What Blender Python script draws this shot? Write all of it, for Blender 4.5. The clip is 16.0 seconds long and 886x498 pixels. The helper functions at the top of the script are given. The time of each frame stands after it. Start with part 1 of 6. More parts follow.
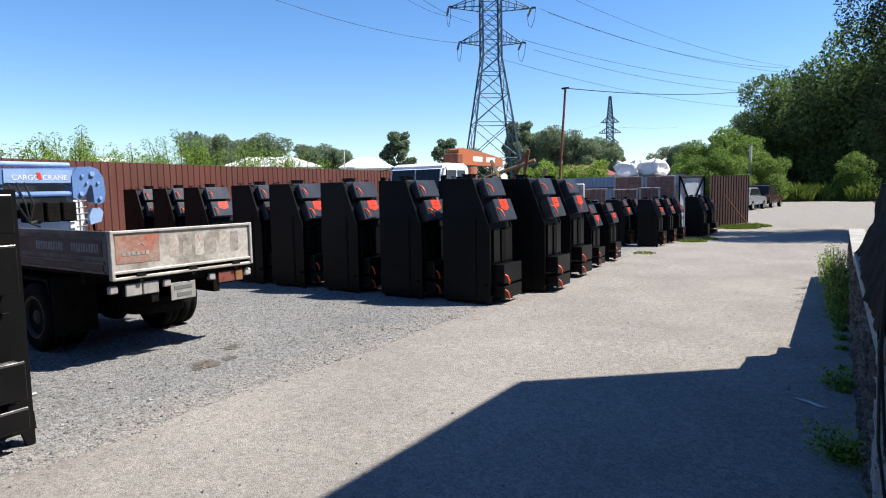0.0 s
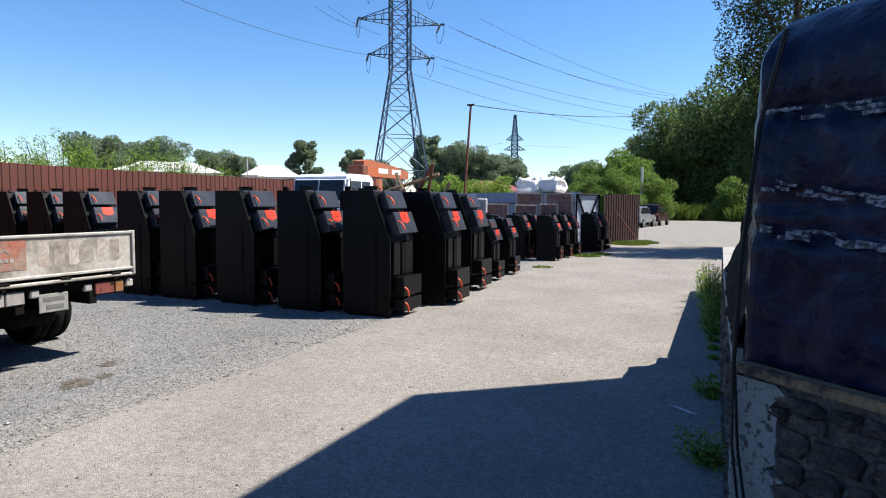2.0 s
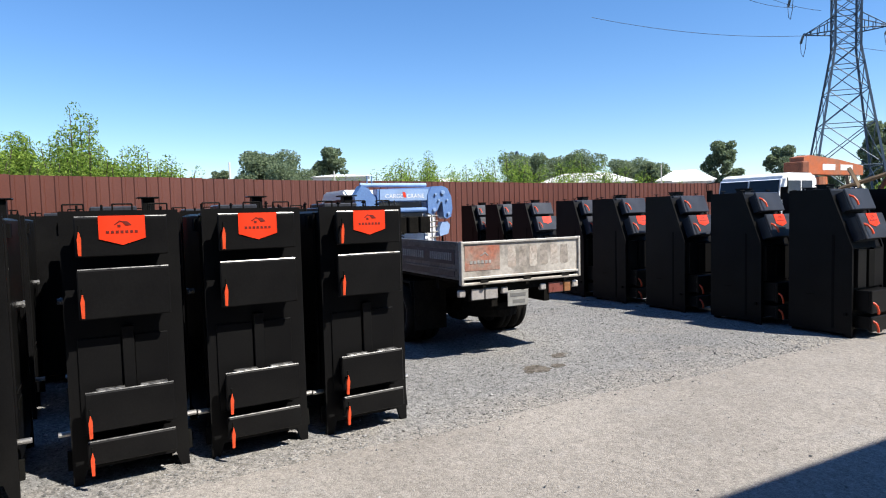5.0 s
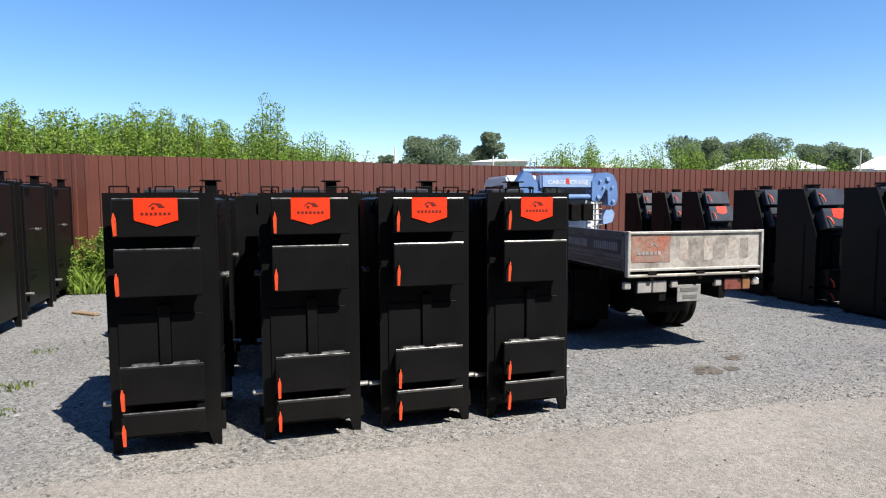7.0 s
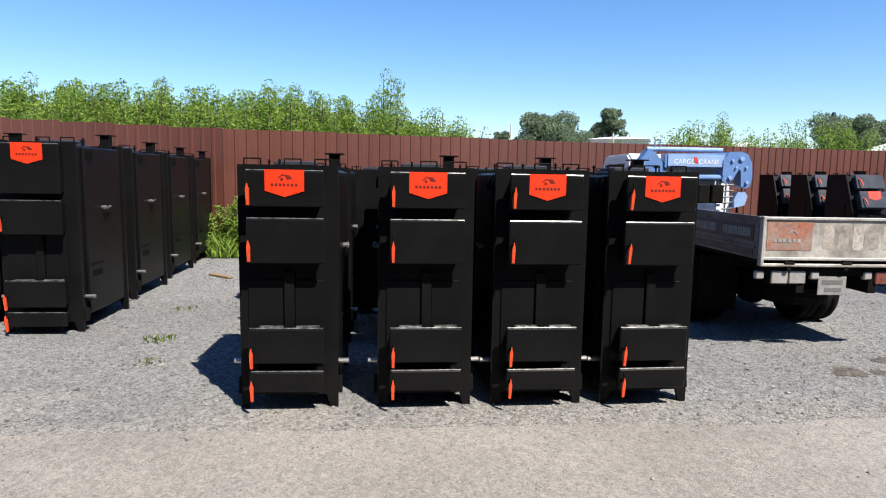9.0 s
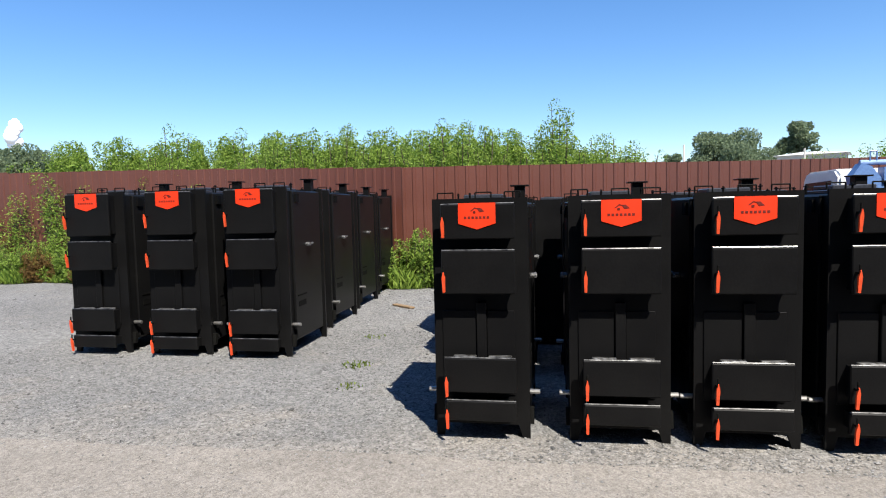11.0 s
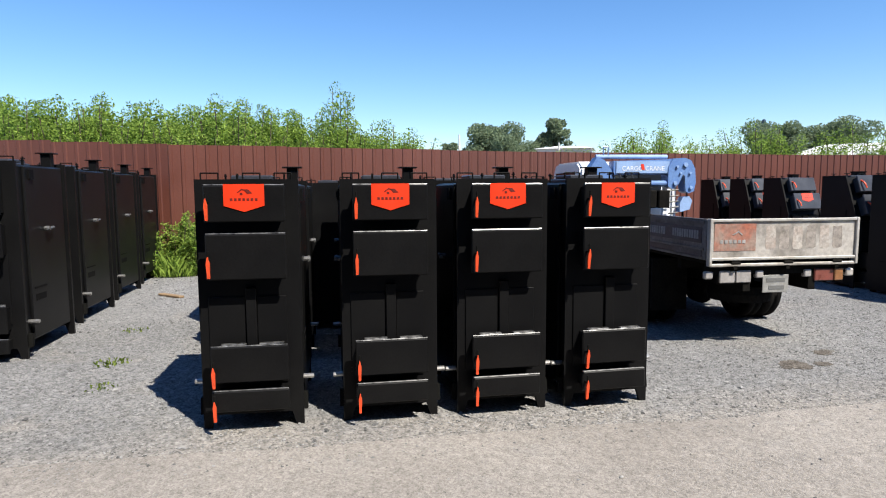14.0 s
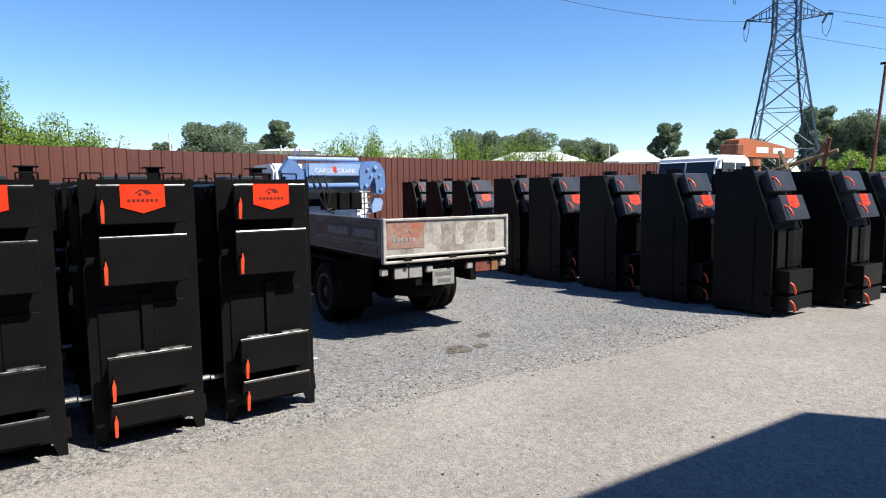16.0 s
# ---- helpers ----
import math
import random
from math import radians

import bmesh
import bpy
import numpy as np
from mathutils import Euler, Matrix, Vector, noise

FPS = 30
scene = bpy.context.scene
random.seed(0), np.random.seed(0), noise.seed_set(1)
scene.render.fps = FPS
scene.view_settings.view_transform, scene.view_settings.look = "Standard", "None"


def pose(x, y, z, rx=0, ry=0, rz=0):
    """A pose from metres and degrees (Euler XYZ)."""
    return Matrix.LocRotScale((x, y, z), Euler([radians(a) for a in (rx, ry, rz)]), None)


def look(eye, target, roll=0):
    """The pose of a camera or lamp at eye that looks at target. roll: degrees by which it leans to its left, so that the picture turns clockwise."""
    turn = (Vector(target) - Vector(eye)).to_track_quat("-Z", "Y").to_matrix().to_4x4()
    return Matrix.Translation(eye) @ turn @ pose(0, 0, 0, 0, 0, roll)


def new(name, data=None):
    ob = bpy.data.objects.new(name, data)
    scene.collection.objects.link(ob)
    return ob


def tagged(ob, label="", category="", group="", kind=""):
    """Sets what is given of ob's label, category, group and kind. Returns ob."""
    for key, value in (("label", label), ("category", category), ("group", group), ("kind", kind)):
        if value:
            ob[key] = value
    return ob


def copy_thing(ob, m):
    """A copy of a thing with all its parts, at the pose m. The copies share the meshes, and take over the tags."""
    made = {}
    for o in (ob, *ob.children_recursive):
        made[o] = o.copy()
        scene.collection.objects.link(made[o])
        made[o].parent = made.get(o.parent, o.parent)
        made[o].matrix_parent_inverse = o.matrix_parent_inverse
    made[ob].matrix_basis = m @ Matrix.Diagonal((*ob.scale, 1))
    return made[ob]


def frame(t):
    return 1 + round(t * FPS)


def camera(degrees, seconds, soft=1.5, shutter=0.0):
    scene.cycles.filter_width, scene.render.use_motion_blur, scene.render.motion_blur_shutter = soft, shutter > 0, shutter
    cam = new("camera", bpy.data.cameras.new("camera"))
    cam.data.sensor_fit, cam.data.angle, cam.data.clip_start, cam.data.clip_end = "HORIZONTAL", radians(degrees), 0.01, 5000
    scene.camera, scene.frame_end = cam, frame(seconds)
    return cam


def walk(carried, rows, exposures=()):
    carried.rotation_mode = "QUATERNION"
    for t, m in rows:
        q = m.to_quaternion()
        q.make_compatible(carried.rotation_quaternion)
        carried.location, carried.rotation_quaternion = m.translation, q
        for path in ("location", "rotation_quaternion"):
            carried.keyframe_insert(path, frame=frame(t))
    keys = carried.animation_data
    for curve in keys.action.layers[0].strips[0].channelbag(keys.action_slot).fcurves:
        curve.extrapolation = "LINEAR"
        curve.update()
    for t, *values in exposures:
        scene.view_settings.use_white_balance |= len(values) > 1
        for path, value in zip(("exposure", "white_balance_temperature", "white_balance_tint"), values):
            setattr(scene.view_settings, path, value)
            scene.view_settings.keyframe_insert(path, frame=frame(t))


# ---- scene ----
cam = camera(71.0, 16.0, soft=1.1)
PATH = [
    (0, (0.223, -0.123, 1.734), (-0.839, 1.561, 1.547), -1.1),
    (0.5, (0.211, -0.123, 1.747), (-0.776, 1.606, 1.562), -0.4),
    (1, (0.244, -0.086, 1.744), (-0.64, 1.699, 1.568), -0.4),
    (1.5, (0.293, -0.065, 1.742), (-0.488, 1.769, 1.577), -0.0),
    (2, (0.312, -0.06, 1.74), (-0.489, 1.767, 1.59), 0.4),
    (2.5, (0.3, 0.01, 1.728), (-0.652, 1.763, 1.589), 1.7),
    (3, (0.26, -0.06, 1.734), (-0.847, 1.599, 1.582), 0.6),
    (3.5, (0.2, -0.118, 1.746), (-1.135, 1.366, 1.627), -0.3),
    (4, (0.166, -0.229, 1.737), (-1.373, 1.043, 1.615), -0.6),
    (4.2, (0.174, -0.276, 1.729), (-1.423, 0.923, 1.608), -1.0),
    (6.3, (0.074, -0.366, 1.744), (-1.794, 0.333, 1.606), -0.1),
    (6.5, (0.085, -0.384, 1.747), (-1.806, 0.252, 1.604), 0.0),
    (7, (0.095, -0.405, 1.744), (-1.827, 0.125, 1.587), -0.2),
    (7.5, (0.096, -0.424, 1.737), (-1.849, -0.012, 1.526), -0.4),
    (8, (0.102, -0.431, 1.747), (-1.862, -0.097, 1.566), 0.0),
    (8.5, (0.113, -0.421, 1.74), (-1.858, -0.138, 1.55), 0.9),
    (9, (0.043, -0.422, 1.739), (-1.935, -0.245, 1.506), 1.0),
    (9.5, (0.09, -0.51, 1.73), (-1.895, -0.422, 1.501), 0.4),
    (10, (0.067, -0.589, 1.726), (-1.921, -0.639, 1.519), -0.4),
    (10.2, (0.058, -0.618, 1.728), (-1.93, -0.747, 1.554), -1.2),
    (12.3, (0.062, -0.597, 1.749), (-1.874, -1.077, 1.595), 0.1),
    (12.5, (0.051, -0.595, 1.749), (-1.895, -1.023, 1.586), 0.1),
    (13, (0.044, -0.578, 1.752), (-1.921, -0.912, 1.593), -0.7),
    (13.5, (0.031, -0.543, 1.753), (-1.961, -0.631, 1.597), -0.6),
    (14, (0.055, -0.513, 1.73), (-1.908, -0.18, 1.535), -0.3),
    (14.5, (0.066, -0.434, 1.725), (-1.826, 0.172, 1.498), -1.8),
    (15, (0.068, -0.267, 1.731), (-1.742, 0.553, 1.509), -1.7),
    (15.5, (0.074, -0.084, 1.727), (-1.658, 0.898, 1.539), -1.9),
    (16, (0.132, 0.064, 1.713), (-1.519, 1.178, 1.521), -0.6),
]
walk(cam, [(t, look(eye, target, roll)) for t, eye, target, roll in PATH])

# ---- light ----
SUN = Vector((0.63, 0.40, 1.0)).normalized()
world = bpy.data.worlds.new("sky")
scene.world = world
world.use_nodes = True
wn = world.node_tree
bg = wn.nodes["Background"]
sky = wn.nodes.new("ShaderNodeTexSky")
sky.sky_type = "NISHITA"
sky.sun_disc = False
sky.sun_elevation = math.asin(SUN.z)
sky.sun_rotation = math.atan2(SUN.x, SUN.y)
sky.air_density, sky.dust_density, sky.ozone_density = 1.0, 0.1, 4.0
tone = wn.nodes.new("ShaderNodeHueSaturation")
tone.inputs["Saturation"].default_value = 1.2
tone.inputs["Hue"].default_value = 0.501
wn.links.new(sky.outputs[0], tone.inputs["Color"])
tint = wn.nodes.new("ShaderNodeMix")
tint.data_type, tint.blend_type = "RGBA", "MULTIPLY"
tint.inputs[0].default_value = 1.0
tint.inputs[7].default_value = (0.975, 0.97, 1.03, 1)
wn.links.new(tone.outputs[0], tint.inputs[6])
wn.links.new(tint.outputs[2], bg.inputs[0])
bg.inputs[1].default_value = 0.086
sun_data = bpy.data.lights.new("sun", "SUN")
sun_data.energy, sun_data.angle, sun_data.color = 5.0, radians(0.5), (1.0, 0.94, 0.84)
sun = new("sun", sun_data)
sun.matrix_world = look((0, 0, 40), Vector((0, 0, 40)) - SUN)
scene.view_settings.exposure = 1.08


# ---- materials ----
def material(name, colour, rough=0.5, metal=0.0, var=0.15, scale=6.0, fine=60.0, bump=0.15, dist=0.01, colour2=None, spread=(0.35, 0.65), random_amount=0.0, spec=0.5):
    """Principled paint with variation at two scales, a second colour in patches, and fine relief."""
    m = bpy.data.materials.new(name)
    m.use_nodes = True
    nt = m.node_tree
    n, l = nt.nodes, nt.links
    b = n["Principled BSDF"]
    b.inputs["Metallic"].default_value = metal
    b.inputs["Specular IOR Level"].default_value = spec
    co = n.new("ShaderNodeTexCoord")
    big = n.new("ShaderNodeTexNoise")
    big.inputs["Scale"].default_value, big.inputs["Detail"].default_value = scale, 6
    small = n.new("ShaderNodeTexNoise")
    small.inputs["Scale"].default_value, small.inputs["Detail"].default_value = fine, 4
    for t in (big, small):
        l.new(co.outputs["Object"], t.inputs["Vector"])
    ramp = n.new("ShaderNodeMapRange")
    ramp.inputs[1].default_value, ramp.inputs[2].default_value = spread
    l.new(big.outputs[0], ramp.inputs[0])
    mix = n.new("ShaderNodeMix")
    mix.data_type = "RGBA"
    mix.inputs[6].default_value = (*colour, 1)
    c2 = colour2 or tuple(min(1, c * (1 + var * 2)) for c in colour)
    mix.inputs[7].default_value = (*c2, 1)
    l.new(ramp.outputs[0], mix.inputs[0])
    hsv = n.new("ShaderNodeHueSaturation")
    l.new(mix.outputs[2], hsv.inputs["Color"])
    grain = n.new("ShaderNodeMapRange")
    grain.inputs[1].default_value, grain.inputs[2].default_value = 0.3, 0.7
    grain.inputs[3].default_value, grain.inputs[4].default_value = 1 - var, 1 + var
    l.new(small.outputs[0], grain.inputs[0])
    if random_amount:
        oi = n.new("ShaderNodeObjectInfo")
        rr = n.new("ShaderNodeMapRange")
        rr.inputs[3].default_value, rr.inputs[4].default_value = 1 - random_amount, 1 + random_amount
        l.new(oi.outputs["Random"], rr.inputs[0])
        mul = n.new("ShaderNodeMath")
        mul.operation = "MULTIPLY"
        l.new(grain.outputs[0], mul.inputs[0])
        l.new(rr.outputs[0], mul.inputs[1])
        l.new(mul.outputs[0], hsv.inputs["Value"])
    else:
        l.new(grain.outputs[0], hsv.inputs["Value"])
    l.new(hsv.outputs[0], b.inputs["Base Color"])
    rg = n.new("ShaderNodeMapRange")
    rg.inputs[3].default_value, rg.inputs[4].default_value = max(0.02, rough - 0.1), min(1, rough + 0.1)
    l.new(big.outputs[0], rg.inputs[0])
    l.new(rg.outputs[0], b.inputs["Roughness"])
    if bump:
        bp = n.new("ShaderNodeBump")
        bp.inputs["Strength"].default_value, bp.inputs["Distance"].default_value = bump, dist
        l.new(small.outputs[0], bp.inputs["Height"])
        l.new(bp.outputs[0], b.inputs["Normal"])
    return m


def leaf_material(name, dark, light):
    m = bpy.data.materials.new(name)
    m.use_nodes = True
    nt = m.node_tree
    n, l = nt.nodes, nt.links
    b = n["Principled BSDF"]
    b.inputs["Roughness"].default_value = 0.6
    b.inputs["Specular IOR Level"].default_value = 0.2
    geo = n.new("ShaderNodeNewGeometry")
    mix = n.new("ShaderNodeMix")
    mix.data_type = "RGBA"
    mix.inputs[6].default_value, mix.inputs[7].default_value = (*dark, 1), (*light, 1)
    l.new(geo.outputs["Random Per Island"], mix.inputs[0])
    l.new(mix.outputs[2], b.inputs["Base Color"])
    tr = n.new("ShaderNodeBsdfTranslucent")
    l.new(mix.outputs[2], tr.inputs["Color"])
    ms = n.new("ShaderNodeMixShader")
    ms.inputs[0].default_value = 0.5
    l.new(b.outputs[0], ms.inputs[1])
    l.new(tr.outputs[0], ms.inputs[2])
    l.new(ms.outputs[0], n["Material Output"].inputs[0])
    return m


def ground_material(name, low, high, dust, speckle, cell, bump, patch=0.5, verge=None):
    """Loose stone or worn asphalt: single grains, broad patches, trodden dust, fine relief."""
    m = bpy.data.materials.new(name)
    m.use_nodes = True
    nt = m.node_tree
    n, l = nt.nodes, nt.links
    b = n["Principled BSDF"]
    b.inputs["Roughness"].default_value = 0.95
    b.inputs["Specular IOR Level"].default_value = 0.12
    co = n.new("ShaderNodeTexCoord")

    def tex(kind, scale, detail=None, rough=None):
        t = n.new(kind)
        t.inputs["Scale"].default_value = scale
        if detail is not None:
            t.inputs["Detail"].default_value = detail
        if rough is not None:
            t.inputs["Roughness"].default_value = rough
        l.new(co.outputs["Object"], t.inputs["Vector"])
        return t

    def span(src, a, b2, c=0.0, d=1.0):
        r = n.new("ShaderNodeMapRange")
        r.inputs[1].default_value, r.inputs[2].default_value = a, b2
        r.inputs[3].default_value, r.inputs[4].default_value = c, d
        l.new(src, r.inputs[0])
        return r.outputs[0]

    def calc(op, a, b2):
        c = n.new("ShaderNodeMath")
        c.operation = op
        l.new(a, c.inputs[0])
        if isinstance(b2, float):
            c.inputs[1].default_value = b2
        else:
            l.new(b2, c.inputs[1])
        return c.outputs[0]

    big = tex("ShaderNodeTexNoise", patch, 8, 0.6)
    trod = tex("ShaderNodeTexNoise", patch * 3.1, 6, 0.65)
    mid = tex("ShaderNodeTexNoise", 14, 8, 0.7)
    fine = tex("ShaderNodeTexNoise", cell * 1.7, 3, 0.7)
    grain = tex("ShaderNodeTexVoronoi", cell)
    coarse = tex("ShaderNodeTexVoronoi", cell * 0.45)
    mix = n.new("ShaderNodeMix")
    mix.data_type = "RGBA"
    mix.inputs[6].default_value, mix.inputs[7].default_value = (*low, 1), (*high, 1)
    l.new(span(big.outputs[0], 0.36, 0.64), mix.inputs[0])
    mix2 = n.new("ShaderNodeMix")
    mix2.data_type = "RGBA"
    mix2.inputs[7].default_value = (*dust, 1)
    l.new(mix.outputs[2], mix2.inputs[6])
    l.new(span(trod.outputs[0], 0.54, 0.72, 0.0, 0.8), mix2.inputs[0])
    if verge:
        # road dust strewn over the stones beside the driveway
        sep = n.new("ShaderNodeSeparateXYZ")
        l.new(co.outputs["Object"], sep.inputs[0])
        near = calc("ADD", sep.outputs[0], span(trod.outputs[0], 0.3, 0.7, -0.5, 0.5))
        mix3 = n.new("ShaderNodeMix")
        mix3.data_type = "RGBA"
        mix3.inputs[7].default_value = (*dust, 1)
        l.new(mix2.outputs[2], mix3.inputs[6])
        l.new(span(near, verge[0], verge[1], 0.0, 0.85), mix3.inputs[0])
        mix2 = mix3
    tones = []
    for v in (grain, coarse):
        sep = n.new("ShaderNodeSeparateColor")
        l.new(v.outputs["Color"], sep.inputs[0])
        tones.append(sep.outputs[0])
    tone_sum = calc("ADD", calc("ADD", tones[0], calc("MULTIPLY", tones[1], 0.7)), span(mid.outputs[0], 0.25, 0.75))
    hsv = n.new("ShaderNodeHueSaturation")
    l.new(mix2.outputs[2], hsv.inputs["Color"])
    l.new(span(tone_sum, 0.35, 2.35, 1 - speckle, 1 + speckle), hsv.inputs["Value"])
    l.new(hsv.outputs[0], b.inputs["Base Color"])
    bp = n.new("ShaderNodeBump")
    bp.inputs["Strength"].default_value, bp.inputs["Distance"].default_value = bump, 0.012
    height = calc("SUBTRACT", calc("ADD", fine.outputs[0], mid.outputs[0]), calc("ADD", grain.outputs["Distance"], calc("MULTIPLY", coarse.outputs["Distance"], 0.6)))
    l.new(height, bp.inputs["Height"])
    l.new(bp.outputs[0], b.inputs["Normal"])
    return m


BLACK = material("black_paint", (0.0050, 0.0050, 0.0054), 0.38, 0.0, 0.22, 2.5, 90, 0.06, 0.004, (0.0068, 0.0068, 0.0070), spec=0.11)
BLACK_DULL = material("dull_black_steel", (0.0040, 0.0040, 0.0043), 0.6, 0.0, 0.3, 4, 70, 0.1, 0.004, (0.0065, 0.0065, 0.006), spec=0.05)
RED = material("red_enamel", (0.585, 0.0306, 0.00544), 0.4, 0, 0.05, 5, 80, 0.02)
GRIP = material("orange_grip", (0.578, 0.0612, 0.017), 0.45, 0, 0.12, 9, 60, 0.05)
MARK = material("dark_print", (0.102, 0.00765, 0.00319), 0.5, 0, 0.1)
STEEL = material("bare_steel", (0.383, 0.374, 0.365), 0.35, 0.9, 0.2, 12, 90, 0.1, 0.003)
FENCE = material("brown_sheet", (0.083, 0.0265, 0.0170), 0.42, 0, 0.10, 0.8, 30, 0.03, 0.004, (0.100, 0.0330, 0.0218), random_amount=0.08)
FENCE_DARK = material("dark_brown_sheet", (0.0268, 0.0109, 0.00829), 0.55, 0, 0.2, 2, 30, 0.05, 0.004, spec=0.2)
GRAVEL = ground_material("gravel", (0.153, 0.153, 0.153), (0.202, 0.201, 0.199), (0.226, 0.211, 0.192), 0.60, 62, 0.7, patch=0.35, verge=(-4.9, -4.05))
ASPHALT = ground_material("worn_asphalt", (0.203, 0.187, 0.170), (0.252, 0.233, 0.212), (0.225, 0.213, 0.200), 0.42, 120, 0.5, patch=0.6)
GRASS_M = leaf_material("grass_blades", (0.0578, 0.101, 0.0145), (0.188, 0.246, 0.0506))
LEAF_BUSH = leaf_material("willow_leaves", (0.055, 0.120, 0.016), (0.350, 0.480, 0.095))
LEAF_DARK = leaf_material("poplar_leaves", (0.030, 0.056, 0.020), (0.170, 0.245, 0.080))
# birch foliage darkened in colour to read as a backlit silhouette
LEAF_BIRCH = leaf_material("backlit_birch_leaves", (0.010, 0.022, 0.008), (0.055, 0.080, 0.026))
LEAF_LIME = leaf_material("lime_leaves", (0.045, 0.095, 0.015), (0.23, 0.33, 0.075))
LEAF_DOCK = leaf_material("rusty_dock", (0.10, 0.055, 0.018), (0.26, 0.17, 0.06))
# far foliage: distance haze is mixed into the colour, hence paler and greyer
LEAF_HAZED = leaf_material("hazed_far_leaves", (0.116, 0.162, 0.101), (0.231, 0.289, 0.167))
BARK = material("bark", (0.0638, 0.0478, 0.0351), 0.9, 0, 0.3, 5, 40, 0.6, 0.02)


# ---- building blocks ----
def box(bm, x0, x1, y0, y1, z0, z1, bev=0.0):
    vs = [bm.verts.new(p) for p in ((x0, y0, z0), (x1, y0, z0), (x1, y1, z0), (x0, y1, z0), (x0, y0, z1), (x1, y0, z1), (x1, y1, z1), (x0, y1, z1))]
    fs = [bm.faces.new([vs[i] for i in q]) for q in ((3, 2, 1, 0), (4, 5, 6, 7), (0, 1, 5, 4), (1, 2, 6, 5), (2, 3, 7, 6), (3, 0, 4, 7))]
    if bev:
        es = list({e for f in fs for e in f.edges})
        bmesh.ops.bevel(bm, geom=es, offset=bev, segments=1, affect="EDGES", profile=0.5)
    return bm


def prism(bm, pts, axis, a, b):
    """A polygon given in the two other axes, drawn out along an axis from a to b."""
    def at(p, v):
        return {"x": (v, p[0], p[1]), "y": (p[0], v, p[1]), "z": (p[0], p[1], v)}[axis]
    lo = [bm.verts.new(at(p, a)) for p in pts]
    hi = [bm.verts.new(at(p, b)) for p in pts]
    bm.faces.new(lo)
    bm.faces.new(hi[::-1])
    for i in range(len(pts)):
        j = (i + 1) % len(pts)
        bm.faces.new((lo[i], hi[i], hi[j], lo[j]))
    bmesh.ops.recalc_face_normals(bm, faces=bm.faces[:])
    return bm


def rod(bm, p0, p1, r0, r1=None, seg=8, caps=True):
    r1 = r0 if r1 is None else r1
    p0, p1 = Vector(p0), Vector(p1)
    q = (p1 - p0).to_track_quat("Z", "Y")
    rings = []
    for p, r in ((p0, r0), (p1, r1)):
        rings.append([bm.verts.new(p + q @ Vector((r * math.cos(2 * math.pi * k / seg), r * math.sin(2 * math.pi * k / seg), 0))) for k in range(seg)])
    for k in range(seg):
        j = (k + 1) % seg
        bm.faces.new((rings[0][k], rings[0][j], rings[1][j], rings[1][k]))
    if caps:
        bm.faces.new(rings[0][::-1])
        bm.faces.new(rings[1])
    return bm


def pipe(bm, pts, r, seg=7):
    for a, b in zip(pts[:-1], pts[1:]):
        rod(bm, a, b, r, r, seg)
    return bm


def lathe(bm, prof, centre, axis="y", seg=28):
    """Rings of (radius, offset along the axis) round a centre."""
    c = Vector(centre)
    rings = []
    for r, o in prof:
        ring = []
        for k in range(seg):
            a = 2 * math.pi * k / seg
            u, v = r * math.cos(a), r * math.sin(a)
            ring.append(bm.verts.new(c + Vector({"y": (u, o, v), "x": (o, u, v), "z": (u, v, o)}[axis])))
        rings.append(ring)
    for A, B in zip(rings[:-1], rings[1:]):
        for k in range(seg):
            j = (k + 1) % seg
            bm.faces.new((A[k], A[j], B[j], B[k]))
    bm.faces.new(rings[0][::-1])
    bm.faces.new(rings[-1])
    bmesh.ops.recalc_face_normals(bm, faces=bm.faces[:])
    return bm


def turned(bm, m):
    bmesh.ops.transform(bm, matrix=m, verts=bm.verts[:])
    return bm


def part(name, bm, mat, parent=None, label="", smooth=False):
    me = bpy.data.meshes.new(name)
    bm.to_mesh(me)
    bm.free()
    me.materials.append(mat)
    if smooth:
        for p in me.polygons:
            p.use_smooth = True
    ob = new(name, me)
    if parent is not None:
        ob.parent = parent
    if label:
        tagged(ob, label)
    return ob


def share(name, me, parent, m):
    ob = new(name, me)
    ob.parent = parent
    ob.matrix_basis = m
    return ob


def root(name, label, category, group="", kind="", at=None):
    ob = new(name)
    ob.empty_display_size = 0.2
    tagged(ob, label, category, group, kind)
    if at is not None:
        ob.matrix_basis = at
    return ob


def B():
    return bmesh.new()


# ---- ground ----
def sheet(name, xs, ys, mat, z, jitter=0.0, label="", category="", kind="structure"):
    bm = B()
    rows = []
    for y in ys:
        row = []
        for i, x in enumerate(xs):
            dx = 0.0
            if jitter and i in (0, len(xs) - 1):
                dx = jitter * (noise.noise((x, y * 0.7, 3.1)) + 0.6 * noise.noise((x, y * 2.9, 7.7)))
            zz = z + (0.012 * noise.noise((x * 0.5, y * 0.5, 0)) if 0 < i < len(xs) - 1 and z > 0 else 0)
            row.append(bm.verts.new((x + dx, y, zz)))
        rows.append(row)
    for a, b in zip(rows[:-1], rows[1:]):
        for k in range(len(xs) - 1):
            bm.faces.new((a[k], a[k + 1], b[k + 1], b[k]))
    ob = part(name, bm, mat, None, "", True)
    return tagged(ob, label, category, "", kind)


sheet("ground", [-2500, -200, -40, 0, 40, 200, 2500], [-2500, -200, -40, 0, 40, 200, 2500], GRAVEL, 0.0, 0, "grey crushed-stone yard ground", "ground")
sheet("road", [-4.04, -3.4, -2.6, -1.8, -1.0, -0.2, 0.6], [-40 + 0.4 * k for k in range(176)], ASPHALT, 0.016, 0.10, "pale worn asphalt driveway with ragged edges", "road")


